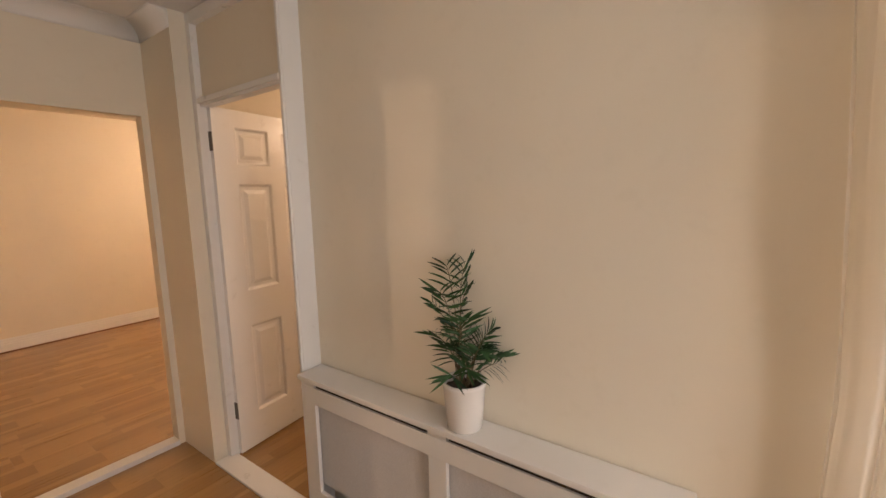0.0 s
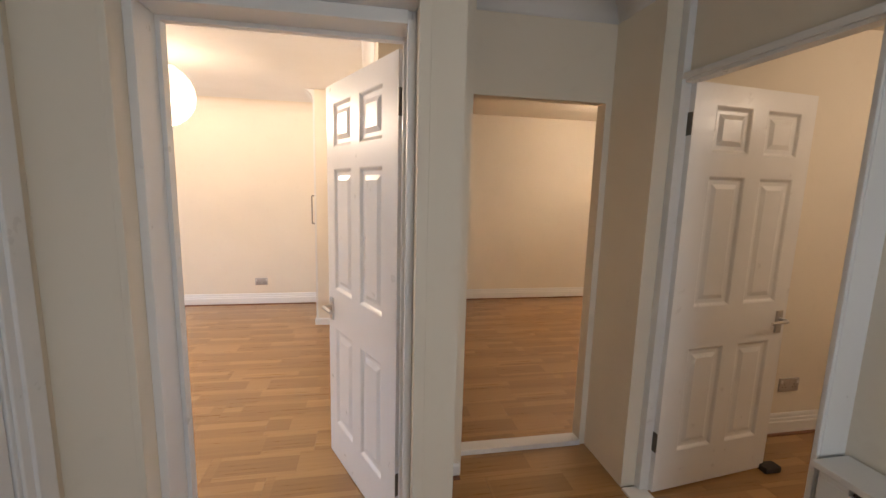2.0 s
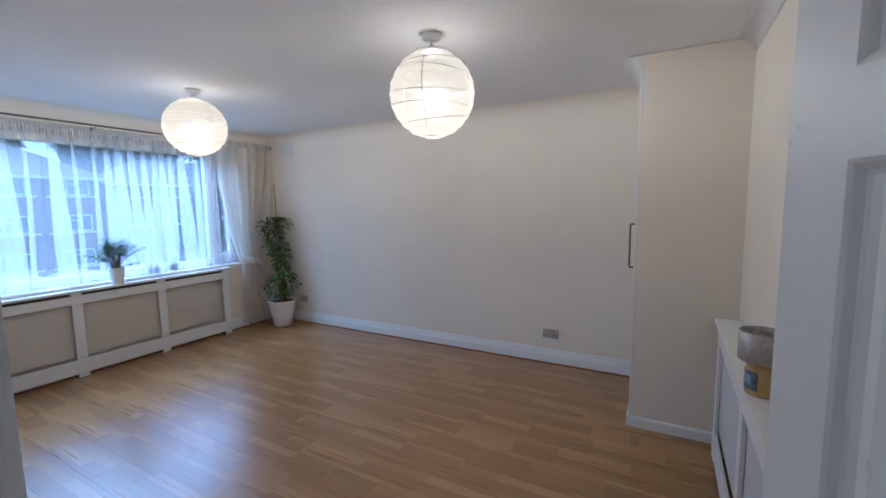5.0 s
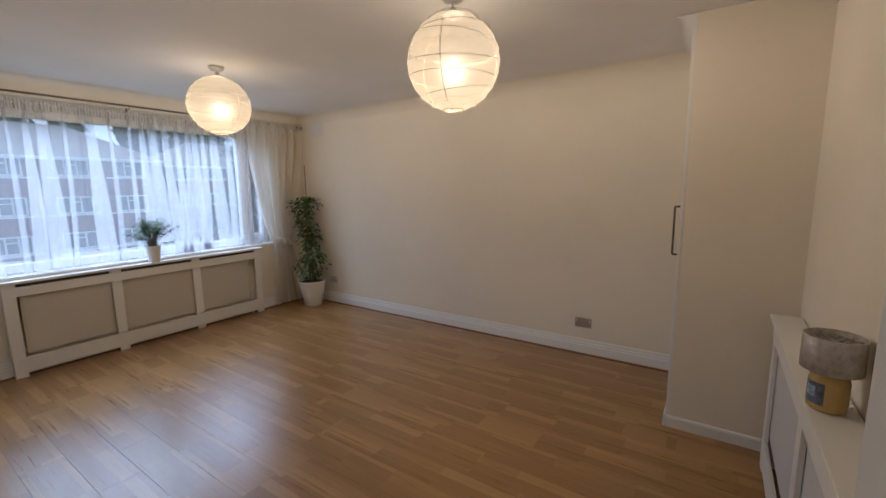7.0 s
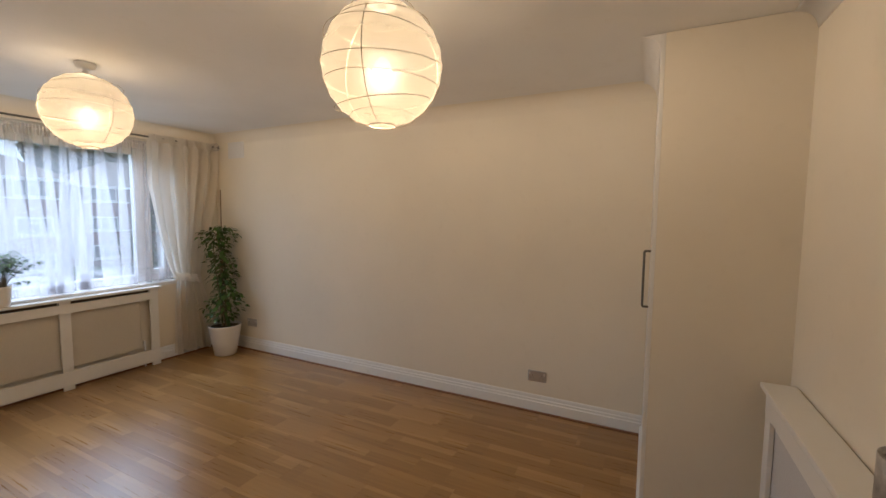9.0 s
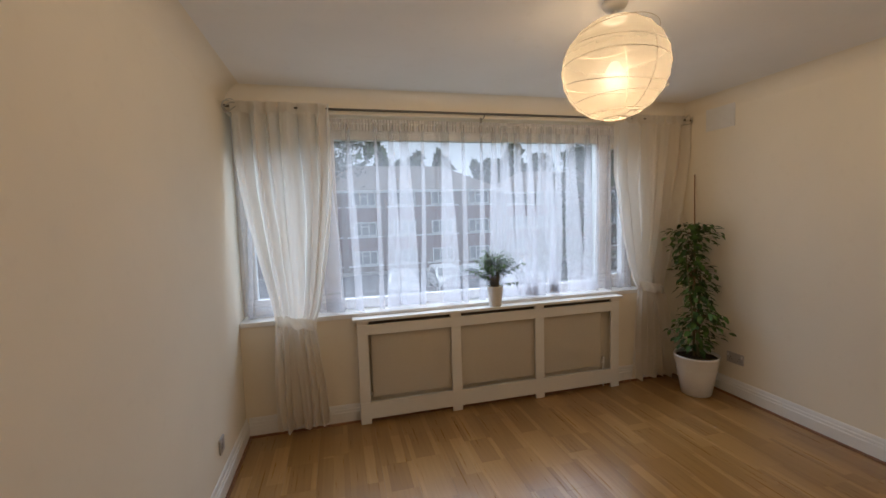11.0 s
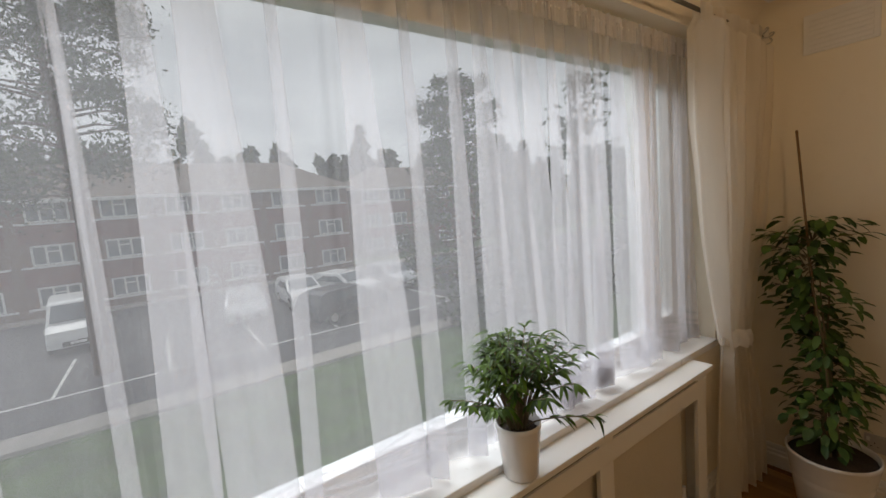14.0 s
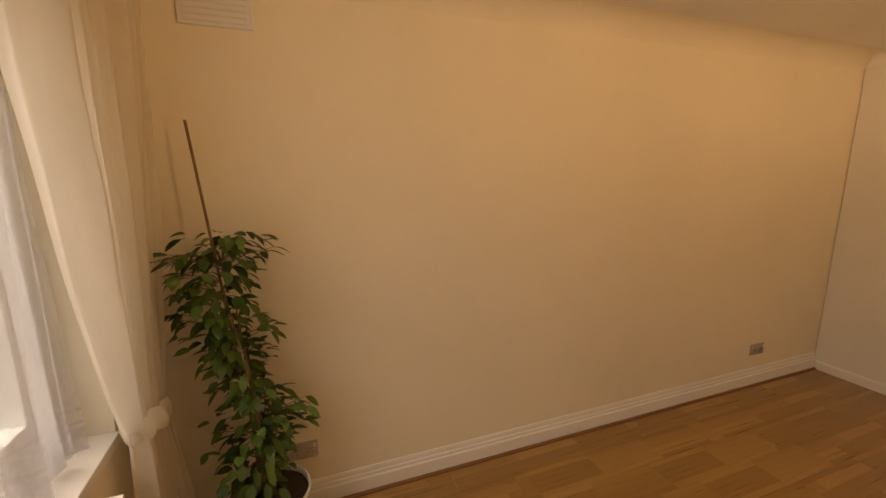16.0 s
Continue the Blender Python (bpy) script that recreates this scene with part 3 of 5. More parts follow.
# ---- radiator covers ----
def radiator_cover(name, label, place, turn, length, depth, height, bays, group="radiator covers", over=0.03, kick=0.0):
    """A white cover with a shelf, open-framed bays and a grille board; back at y=0, front at y=-depth, along +x."""
    r = thing(name, place, label, "radiator cover", group, turn)
    bm = bmesh.new()
    box(bm, -over, length + over, -depth - 0.02, -0.007, height - 0.022, height, 0.004)
    part("shelf", bm, SATIN, r, "white painted shelf")
    st = 0.078
    y0, y1 = -depth, -depth + 0.018
    xs = [st / 2 + (length - st) * k / bays for k in range(bays + 1)]
    for k, x in enumerate(xs):
        bm = bmesh.new()
        box(bm, x - st / 2, x + st / 2, y0, y1, 0.0, height - 0.05, 0.002)
        box(bm, x - st / 2, x + st / 2, y0, y1, height - 0.05, height - 0.022)
        part("upright", bm, SATIN, r)
    bm = bmesh.new()
    box(bm, 0, length, y0 - 0.002, y1 - 0.002, height - 0.128, height - 0.05, 0.002)
    part("top_rail", bm, SATIN, r)
    bm = bmesh.new()
    box(bm, 0, length, y0 - 0.002, y1 - 0.002, 0.04 + kick, 0.165 + kick, 0.002)
    part("bottom_rail", bm, SATIN, r)
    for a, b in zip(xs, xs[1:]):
        # solid dark strip in the open gap, in place of its shade
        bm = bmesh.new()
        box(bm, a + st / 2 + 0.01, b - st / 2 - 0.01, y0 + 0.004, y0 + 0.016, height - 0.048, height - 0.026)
        part("slot_shade", bm, SHADOWGAP, r, "dark strip painting the shade in the slot under the shelf")
    for x in (0.0, length - 0.016):
        bm = bmesh.new()
        box(bm, x, x + 0.016, y1, -0.002, 0.0, height - 0.022)
        part("side_panel", bm, SATIN, r)
    return r


def radiator(place, turn, x0, x1, height, front, label, valves=True, mat=None):
    """A flat-panel radiator behind its cover, with pressed edges, a valve and its pipe."""
    r = thing("radiator", place, label, "radiator", "radiators", turn)
    bm = bmesh.new()
    box(bm, x0, x1, front, front + 0.012, 0.185, height - 0.10, 0.005)
    box(bm, x0 + 0.015, x1 - 0.015, front - 0.0025, front + 0.002, 0.20, height - 0.115, 0.002)
    part("panel", bm, mat or RADMESH, r, "plain pale panel")
    for x in (x0 + 0.2, x1 - 0.2):
        bm = bmesh.new()
        box(bm, x - 0.02, x + 0.02, front + 0.012, -0.002, 0.30, 0.34)
        part("bracket", bm, PLASTIC, r)
    for x, s in ((x0, -1), (x1, 1)) if valves else ():
        bm = bmesh.new()
        tube(bm, [(x, front + 0.010, 0.215), (x + s * 0.028, front + 0.010, 0.215)], 0.009, 10)
        tube(bm, [(x + s * 0.028, front + 0.010, 0.20), (x + s * 0.028, front + 0.010, 0.262)], 0.011, 12)
        part("valve", bm, PLASTIC, r, "small white valve")
        bm = bmesh.new()
        tube(bm, [(x + s * 0.028, front + 0.010, 0.20), (x + s * 0.028, front + 0.010, 0.0)], 0.0075, 10)
        part("pipe", bm, PLASTIC, r, "white painted pipe")


radiator((-2.735, SY, 0.0), 180, 0.10, 2.235 - 0.15, 0.81, -0.045, "cream flat radiator behind the window-side cover", True, CREAMRAD)
radiator((-4.71, NY, 0.0), 0, 0.03, 1.77, 0.84, -0.092, "pale flat radiator behind the wall-side cover", False)
radiator((-1.288, HALL_N, 0.0), 0, 0.03, 1.47, 0.72, -0.096, "pale flat radiator behind the hall cover", False)
radiator_cover("radiator_cover", "white radiator cover with three bays under the window", (-2.735, SY, 0.0), 180, 2.235, 0.085, 0.81, 3)
radiator_cover("radiator_cover", "white radiator cover against the living room wall", (-4.71, NY, 0.0), 0, 1.80, 0.115, 0.84, 2)
radiator_cover("radiator_cover", "white radiator cover under the hall wall", (-1.288, HALL_N, 0.0), 0, 1.50, 0.125, 0.72, 2, over=0.012)

# ---- fitted cupboard ----
cup = thing("cupboard", (-4.85, -0.54, 0), "cream painted full-height fitted cupboard in a corner", "cupboard")
bm = bmesh.new()
box(bm, -0.86, 0, 0.02, 0.60, 0, H - 0.003)
part("body", bm, WALL, cup, "cream painted side")
bm = bmesh.new()
box(bm, -0.865, 0.0, 0, 0.02, 0.07, H - 0.004, 0.003)
part("cupboard_door", bm, SATIN, cup, "white painted door")
bm = bmesh.new()
tube(bm, [(-0.045, 0.002, 1.385), (-0.045, -0.028, 1.385), (-0.045, -0.030, 1.38), (-0.045, -0.030, 1.10), (-0.045, -0.028, 1.095), (-0.045, 0.002, 1.095)], 0.006, 10)
part("handle", bm, DARKSTEEL, cup, "long dark steel bar handle")
bm = bmesh.new()
extrude_profile(bm, SKIRT_S, (0, 0.003, 0), (0, 0.585, 0), (1, 0, 0))
extrude_profile(bm, SKIRT_S, (-0.85, 0.0, 0), (0.012, 0.0, 0), (0, -1, 0))
part("plinth", bm, GLOSS, cup, "white skirting")
bm = bmesh.new()
extrude_profile(bm, COVE, (-0.86, 0.0, H - 0.005), (0.0, 0.0, H - 0.005), (0, -1, 0))
part("cornice", bm, CEIL, cup, "white coving")

# ---- paper lanterns ----
def lantern(place, twist, squash, R=0.225):
    t = thing("pendant_lantern", place, "round white rice paper lantern, lit, hung from the ceiling", "ceiling lamp", "paper lanterns")
    bm = bmesh.new()
    prof = []
    for k in range(0, 41):
        a = math.pi * (0.075 + 0.85 * k / 40)
        rib = 0.004 * abs(math.sin(k * math.pi / 4))
        prof.append(((R - rib) * math.sin(a), -(R - rib) * math.cos(a) * squash))
    rings = lathe(bm, prof, (0, 0, 0), 48)
    for v in bm.verts:
        q = 1 + 0.012 * noise.noise(v.co * 6 + Vector((twist, 0, 0)))
        v.co = Vector((v.co.x * q, v.co.y * q, v.co.z))
    part("shade", bm, PAPER, t, "white rice paper globe", True)
    for k in range(1, 8):
        a = math.pi * (0.075 + 0.106 * k)
        bm = bmesh.new()
        r, z = (R + 0.0005) * math.sin(a), -(R + 0.0005) * math.cos(a) * squash
        tilt = 0.42 * math.sin(k * 2.1 + twist)
        tube(bm, [(r * math.cos(b), r * math.sin(b), z + tilt * r * 0.35 * math.sin(b + k)) for b in [2 * math.pi * i / 40 for i in range(41)]], 0.0012, 5, False)
        part("rib", bm, RIB, t)
    for z in (-1, 1):
        bm = bmesh.new()
        r = R * math.sin(math.pi * 0.075)
        tube(bm, [(r * math.cos(b), r * math.sin(b), z * R * math.cos(math.pi * 0.075) * squash) for b in [2 * math.pi * i / 32 for i in range(33)]], 0.0025, 6, False)
        part("ring", bm, RIB, t, "wire ring")
    bm = bmesh.new()
    for b in range(3):
        a = twist + b * 2.094
        pts = [(R * 0.985 * math.sin(c) * math.cos(a), R * 0.985 * math.sin(c) * math.sin(a), R * 0.985 * math.cos(c) * squash) for c in [math.pi * (0.075 + 0.85 * k / 16) for k in range(17)]]
        tube(bm, pts, 0.0018, 6)
    part("wire_frame", bm, RIB, t)
    # added disc: keeps the bulb from throwing a bright spot on the floor
    bm = bmesh.new()
    lathe(bm, [(0.0005, -R * math.cos(math.pi * 0.075) * squash + 0.001), (0.052, -R * math.cos(math.pi * 0.075) * squash)], (0, 0, 0), 28)
    part("light_cap", bm, PAPER, t, "added paper disc closing the lower ring against bulb light")
    top = H - 0.002 - place[2]
    bm = bmesh.new()
    tube(bm, [(0, 0, 0.24), (0, 0, top - 0.02)], 0.004, 8)
    part("flex", bm, PLASTIC, t, "white flex")
    bm = bmesh.new()
    lathe(bm, [(0.0, top - 0.034), (0.020, top - 0.034), (0.046, top - 0.026), (0.052, top - 0.012), (0.052, top), (0.0, top)], (0, 0, 0), 32)
    part("ceiling_rose", bm, PLASTIC, t, "white ceiling rose", True)
    # holder with a wide disc added to block bulb light through the top ring
    bm = bmesh.new()
    zr = R * math.cos(math.pi * 0.075) * squash
    lathe(bm, [(0.0, zr - 0.022), (0.018, zr - 0.022), (0.019, zr - 0.004), (0.0525, zr - 0.002), (0.0525, zr + 0.001), (0.018, zr + 0.004), (0.014, zr + 0.03), (0.0, zr + 0.032)], (0, 0, 0), 20)
    part("holder_light_stop", bm, PLASTIC, t)
    bm = bmesh.new()
    lathe(bm, [(0.0, -0.075), (0.018, -0.071), (0.034, -0.058), (0.041, -0.036), (0.038, -0.012), (0.028, 0.012), (0.014, 0.03), (0.0, 0.032)], (0, 0, 0), 24)
    bulb = part("bulb", bm, BULB, t, "lit bulb", True)
    bulb.visible_shadow = True
    return t


RIB = plain("pale_wire", (0.34, 0.27, 0.18), 0.6)
lantern(LAMP_1, 0.3, 1.0, 0.233)
lantern(LAMP_2, 1.7, 0.97)

# ---- hall window, unseen but lighting the hall ----
hw = tagged(new("window_2"), "white framed hall window", "window", "", "structure")
bm = bmesh.new()
WXH = HALL_E + 0.08
for b in ((WXH, WXH + 0.06, 0.05, 1.15, 1.0, 1.05), (WXH, WXH + 0.06, 0.05, 1.15, 1.95, 2.0), (WXH, WXH + 0.06, 0.05, 0.1, 1.05, 1.95), (WXH, WXH + 0.06, 1.10, 1.15, 1.05, 1.95), (WXH, WXH + 0.06, 0.58, 0.62, 1.05, 1.95)):
    box(bm, *b, 0.004)
part("window_frame", bm, UPVC, hw)
for y0, y1 in ((0.1, 0.58), (0.62, 1.10)):
    bm = bmesh.new()
    box(bm, WXH + 0.027, WXH + 0.033, y0, y1, 1.05, 1.95)
    pane = part("pane", bm, WARMINGGLASS, hw)
    pane.visible_shadow = False


# ---- curtains ----
def sheet(bm, fn, cols, rows):
    grid = [[bm.verts.new(fn(i / cols, j / rows)) for i in range(cols + 1)] for j in range(rows + 1)]
    for j in range(rows):
        for i in range(cols):
            bm.faces.new((grid[j][i], grid[j][i + 1], grid[j + 1][i + 1], grid[j + 1][i]))


def smooth01(v):
    v = max(0.0, min(1.0, v))
    return v * v * (3 - 2 * v)


def tied_curtain(name, label, top, tie, foot, z_top, z_tie, z_foot, y, seed, pleats, tied=True):
    """A voile curtain gathered on the rod, held in by a tie-back and falling to near the floor."""
    c = thing(name, ((top[0] + top[1]) / 2, y, 0), label, "curtain", "voile curtains")
    ox, oy = (top[0] + top[1]) / 2, y

    def fn(u, v):
        z = z_top + (z_foot - z_top) * v
        if z > z_tie:
            k = (z - z_tie) / (z_top - z_tie)
            w = smooth01(k * 1.15) ** 0.75
            a, b = tie[0] + (top[0] - tie[0]) * w, tie[1] + (top[1] - tie[1]) * min(1.0, k * 1.5) ** 0.6
            tight = 1 - 0.55 * (1 - k) ** 3
        else:
            k = (z_tie - z) / (z_tie - z_foot)
            w = 1 - (1 - k) ** 2
            a, b = tie[0] + (foot[0] - tie[0]) * w, tie[1] + (foot[1] - tie[1]) * w
            tight = 0.45 + 0.4 * k
        wob = noise.noise(Vector((u * 5 + seed, z * 0.9, seed)))
        ph = 2 * math.pi * pleats * (u + 0.05 * wob + 0.085 * noise.noise(Vector((u * 2.6, seed * 3, 0.2)))) + 2.0 * noise.noise(Vector((seed, u * 3, z * 0.6)))
        amp = (0.055 + 0.03 * noise.noise(Vector((u * 7, seed, 0.3)))) * tight
        if z > z_top - 0.07:
            amp *= 0.45
        x = a + (b - a) * u + 0.010 * math.sin(ph * 1.0 + 1.1) + 0.006 * noise.noise(Vector((u * 20, z * 3, seed)))
        yy = amp * math.sin(ph) + 0.35 * amp * math.sin(2.3 * ph + seed) + 0.008 * noise.noise(Vector((u * 9, z * 2.5, seed + 4)))
        zz = z + (0.012 * math.sin(ph * 0.5) + 0.02 * (u - 0.5) if v > 0.97 else 0)
        return (x - ox, yy, zz)

    bm = bmesh.new()
    sheet(bm, fn, 150, 64)
    part("fabric", bm, VOILE, c, "cream voile with soft folds", True)
    bm = bmesh.new()
    sheet(bm, lambda u, v: (fn(u, (1 - v) * 0.028)[0], 0.018 + 0.35 * fn(u, 0.02)[1], z_top + 0.022 - 0.075 * (1 - v)), 120, 4)
    part("heading", bm, VOILE, c, "gathered heading", True)
    if not tied:
        return c
    cx, half = (tie[0] + tie[1]) / 2 - ox, abs(tie[1] - tie[0]) / 2 + 0.008
    bm = bmesh.new()

    def band(u, v):
        a = 2 * math.pi * u
        return (cx + half * math.cos(a) * (1 + 0.03 * math.sin(5 * a)), (0.055 + 0.010 * math.sin(9 * a + 2 * v) - 0.012 * (2 * v - 1) ** 2) * math.sin(a), z_tie - 0.04 + 0.08 * v + 0.03 * math.cos(a) + 0.006 * math.sin(7 * a))

    sheet(bm, band, 48, 4)
    part("tie_back", bm, VOILE, c, "cream fabric tie-back", True)
    return c


RODY, RODZ = -5.045, 2.315
tied_curtain("curtain", "cream voile curtain tied back beside the window", (-1.985, -2.625), (-2.19, -2.445), (-2.16, -2.52), RODZ + 0.01, 0.83, 0.06, RODY, 2.0, 6)
tied_curtain("curtain", "cream voile curtain tied back beside a tall potted plant", (-5.665, -4.95), (-5.42, -5.165), (-5.56, -5.13), RODZ + 0.01, 0.86, 0.045, RODY, 7.0, 6)
# added sheet in place of the yellow-green light on the hall's end wall
tied_curtain("curtain", "cream folded sheet standing in for the lit wall at the hall's end", (0.40, 0.66), (0.44, 0.66), (0.42, 0.66), 2.40, 1.05, 0.03, 1.395, 11.0, 3, False)

rod = thing("curtain_rod", (-3.82, RODY, RODZ), "slim dark steel curtain rod with openwork ball ends", "curtain rod")
bm = bmesh.new()
tube(bm, [(-1.88, 0, 0), (1.87, 0, 0)], 0.0085, 14)
part("pole", bm, DARKSTEEL, rod)
for s in (-1, 1):
    bm = bmesh.new()
    cx = 1.865 * s - 0.03 * s
    for k in range(6):
        a0 = math.pi * k / 3
        tube(bm, [(cx + 0.046 * math.cos(b), 0.046 * math.sin(b) * math.cos(a0 + b * 0.7), 0.046 * math.sin(b) * math.sin(a0 + b * 0.7)) for b in [math.pi * i / 14 for i in range(15)]], 0.0034, 6)
    part("finial", bm, STEEL, rod, "openwork wire ball")
for x in (-1.80, 0.05, 1.79):
    bm = bmesh.new()
    tube(bm, [(x, -0.083, -0.03), (x, -0.04, -0.03), (x, -0.006, -0.018), (x, 0, -0.009)], 0.0035, 8)
    box(bm, x - 0.008, x + 0.008, -0.085, -0.081, -0.05, -0.01)
    part("bracket", bm, DARKSTEEL, rod)


def net_curtain():
    """A gathered net inside the window recess: bunched folds between thin, nearly clear stretches."""
    x0, x1, y, z0, z1 = -1.97, -5.22, -5.205, 0.846, 2.262
    c = thing("net_curtain", ((x0 + x1) / 2, y, 0), "sheer white net curtain gathered across the window", "curtain")
    ox = (x0 + x1) / 2
    rnd = random.Random(5)
    pleats = 25
    steps = [rnd.uniform(0.5, 1.7) for _ in range(pleats)]
    total = sum(steps)
    keys, at = [(0.0, 0.0, 0.0, 0.0, 0.0)], 0.0
    # each pleat folds the net back on itself, with a single flat stretch before the next
    for st in steps:
        mid = at + st * rnd.uniform(0.4, 0.6) / total
        half = rnd.choice((0.016, 0.026, 0.042, 0.062))
        half *= min(1.0, 5.0 * (1.0 - mid))
        lean, deep = rnd.uniform(-0.05, 0.05), rnd.uniform(0.012, 0.03)
        keys += [(mid, -half, lean, deep * 0.3, 0.0), (mid, half, lean, deep, 0.0), (mid, -half * 0.7, lean, -deep * 0.2, 1.0), (mid, half * 1.1, lean, -deep, 0.0)]
        at += st / total
    keys.append((1.0, 0.0, 0.0, 0.0, 0.0))
    span = len(keys) - 1

    def along(c):
        return x0 + (x1 - x0) * (1 - (1 - c) ** 1.1)

    def fn(u, v):
        k = min(int(u * span), span - 1)
        f = u * span - k
        s = smooth01(f)
        z = z1 + (z0 - z1) * v
        spread = 0.55 + 0.75 * smooth01(v * 1.3)
        ends = []
        for mid, off, lean, deep, _ in keys[k:k + 2]:
            ends.append((along(mid) - off * spread + lean * v * v, deep * (0.5 + v)))
        (ax, ay), (bx, by) = ends
        # narrow gathers under the heading, each dying out at its own height
        q = u * span * 0.45
        off_mid = q % 1.0 - 0.5
        reach = 1 - smooth01(v * (1.9 + 1.3 * math.sin(math.floor(q) * 2.3)))
        fine = 0.27 * off_mid * math.exp(-(off_mid / 0.10) ** 2) * reach
        xx = ax + (bx - ax) * s + fine + 0.006 * noise.noise(Vector((u * 60, v * 2.0, 3)))
        yy = ay + (by - ay) * s + fine + 0.006 * math.sin(u * span * 2.1 + v * 1.5)
        xx = min(max(xx, x1 - 0.015), x0 + 0.015)
        return (xx - ox, yy, z + 0.008 * math.sin(u * span * 1.3) * max(0, v - 0.9) * 10)

    bm = bmesh.new()
    sheet(bm, fn, 1500, 22)
    part("fabric", bm, NET, c, "sheer white voile with deep folds", True)
    bm = bmesh.new()
    sheet(bm, lambda u, v: tuple(Vector(fn(u, 1 - 0.055 * v)) + Vector((0, 0.004, 0))), 750, 3)
    part("hem", bm, NET, c, "doubled hem", True)
    for zz in (0.90, 0.93):
        bm = bmesh.new()
        sheet(bm, lambda u, v: tuple(Vector(fn(u, zz + 0.006 * v)) + Vector((0, 0.0035, 0))), 750, 1)
        part("tuck", bm, NET, c, "stitched tuck", True)
    bm = bmesh.new()
    sheet(bm, lambda u, v: (x0 + (x1 - x0) * u - ox, 0.006 + 0.006 * math.sin(u * 900) + 0.004 * math.sin(u * 530), 2.205 + 0.082 * v), 1500, 2)
    part("heading", bm, NETHEAD, c, "gathered heading pocket", True)
    bm = bmesh.new()
    tube(bm, [(x0 - ox, 0, 2.255), (x1 - ox, 0, 2.255)], 0.006, 8)
    part("wire", bm, PLASTIC, c, "white net wire")


net_curtain()


# ---- plants ----
def leaf(bm, base, way, up, length, width, droop=0.25, segs=3):
    """A pointed leaf with a slight fold along its midrib."""
    way, up = way.normalized(), up.normalized()
    side = way.cross(up).normalized()
    nrm = side.cross(way)
    prev = None
    first = bm.verts.new(base)
    for k in range(1, segs + 1):
        f = k / (segs + 1)
        c = base + way * length * f - nrm * droop * length * f * f
        w = width * 0.5 * math.sin(math.pi * min(1.0, f * 0.92 + 0.06)) ** 0.8
        row = (bm.verts.new(c + side * w + nrm * w * 0.25), bm.verts.new(c), bm.verts.new(c - side * w + nrm * w * 0.25))
        if prev is None:
            bm.faces.new((first, row[0], row[1]))
            bm.faces.new((first, row[1], row[2]))
        else:
            bm.faces.new((prev[0], row[0], row[1], prev[1]))
            bm.faces.new((prev[1], row[1], row[2], prev[2]))
        prev = row
    tip = bm.verts.new(base + way * length - nrm * droop * length)
    bm.faces.new((prev[0], tip, prev[1]))
    bm.faces.new((prev[1], tip, prev[2]))


def pot(parent, r_top, r_foot, height, wall=0.006, label="white glazed pot", lip=0.004):
    bm = bmesh.new()
    lathe(bm, [(0, 0), (r_foot * 0.9, 0), (r_foot, 0.006), (r_foot + (r_top - r_foot) * 0.5, height * 0.5), (r_top - 0.001, height - 0.016), (r_top + lip * 0.3, height - 0.012), (r_top, height), (r_top - wall, height), (r_top - wall - 0.002, height - 0.03), (r_top - wall - 0.012, height * 0.6)], (0, 0, 0), 44)
    part("pot", bm, CERAMIC, parent, label, True)
    bm = bmesh.new()
    rr = r_top - wall - 0.002
    rings = lathe(bm, [(0.001, height - 0.016), (rr * 0.5, height - 0.020), (rr, height - 0.028)], (0, 0, 0), 30)
    for v in bm.verts:
        v.co.z += 0.006 * noise.noise(v.co * 60)
    part("soil", bm, SOIL, parent, "dark potting soil", True)


FICUS = leaf_mat("ficus_leaf", (0.026, 0.062, 0.014), (0.080, 0.145, 0.034))
FERNY = leaf_mat("sill_plant_leaf", (0.020, 0.052, 0.003), (0.075, 0.145, 0.009))
PALM = leaf_mat("palm_leaf", (0.012, 0.04, 0.016), (0.03, 0.085, 0.03))


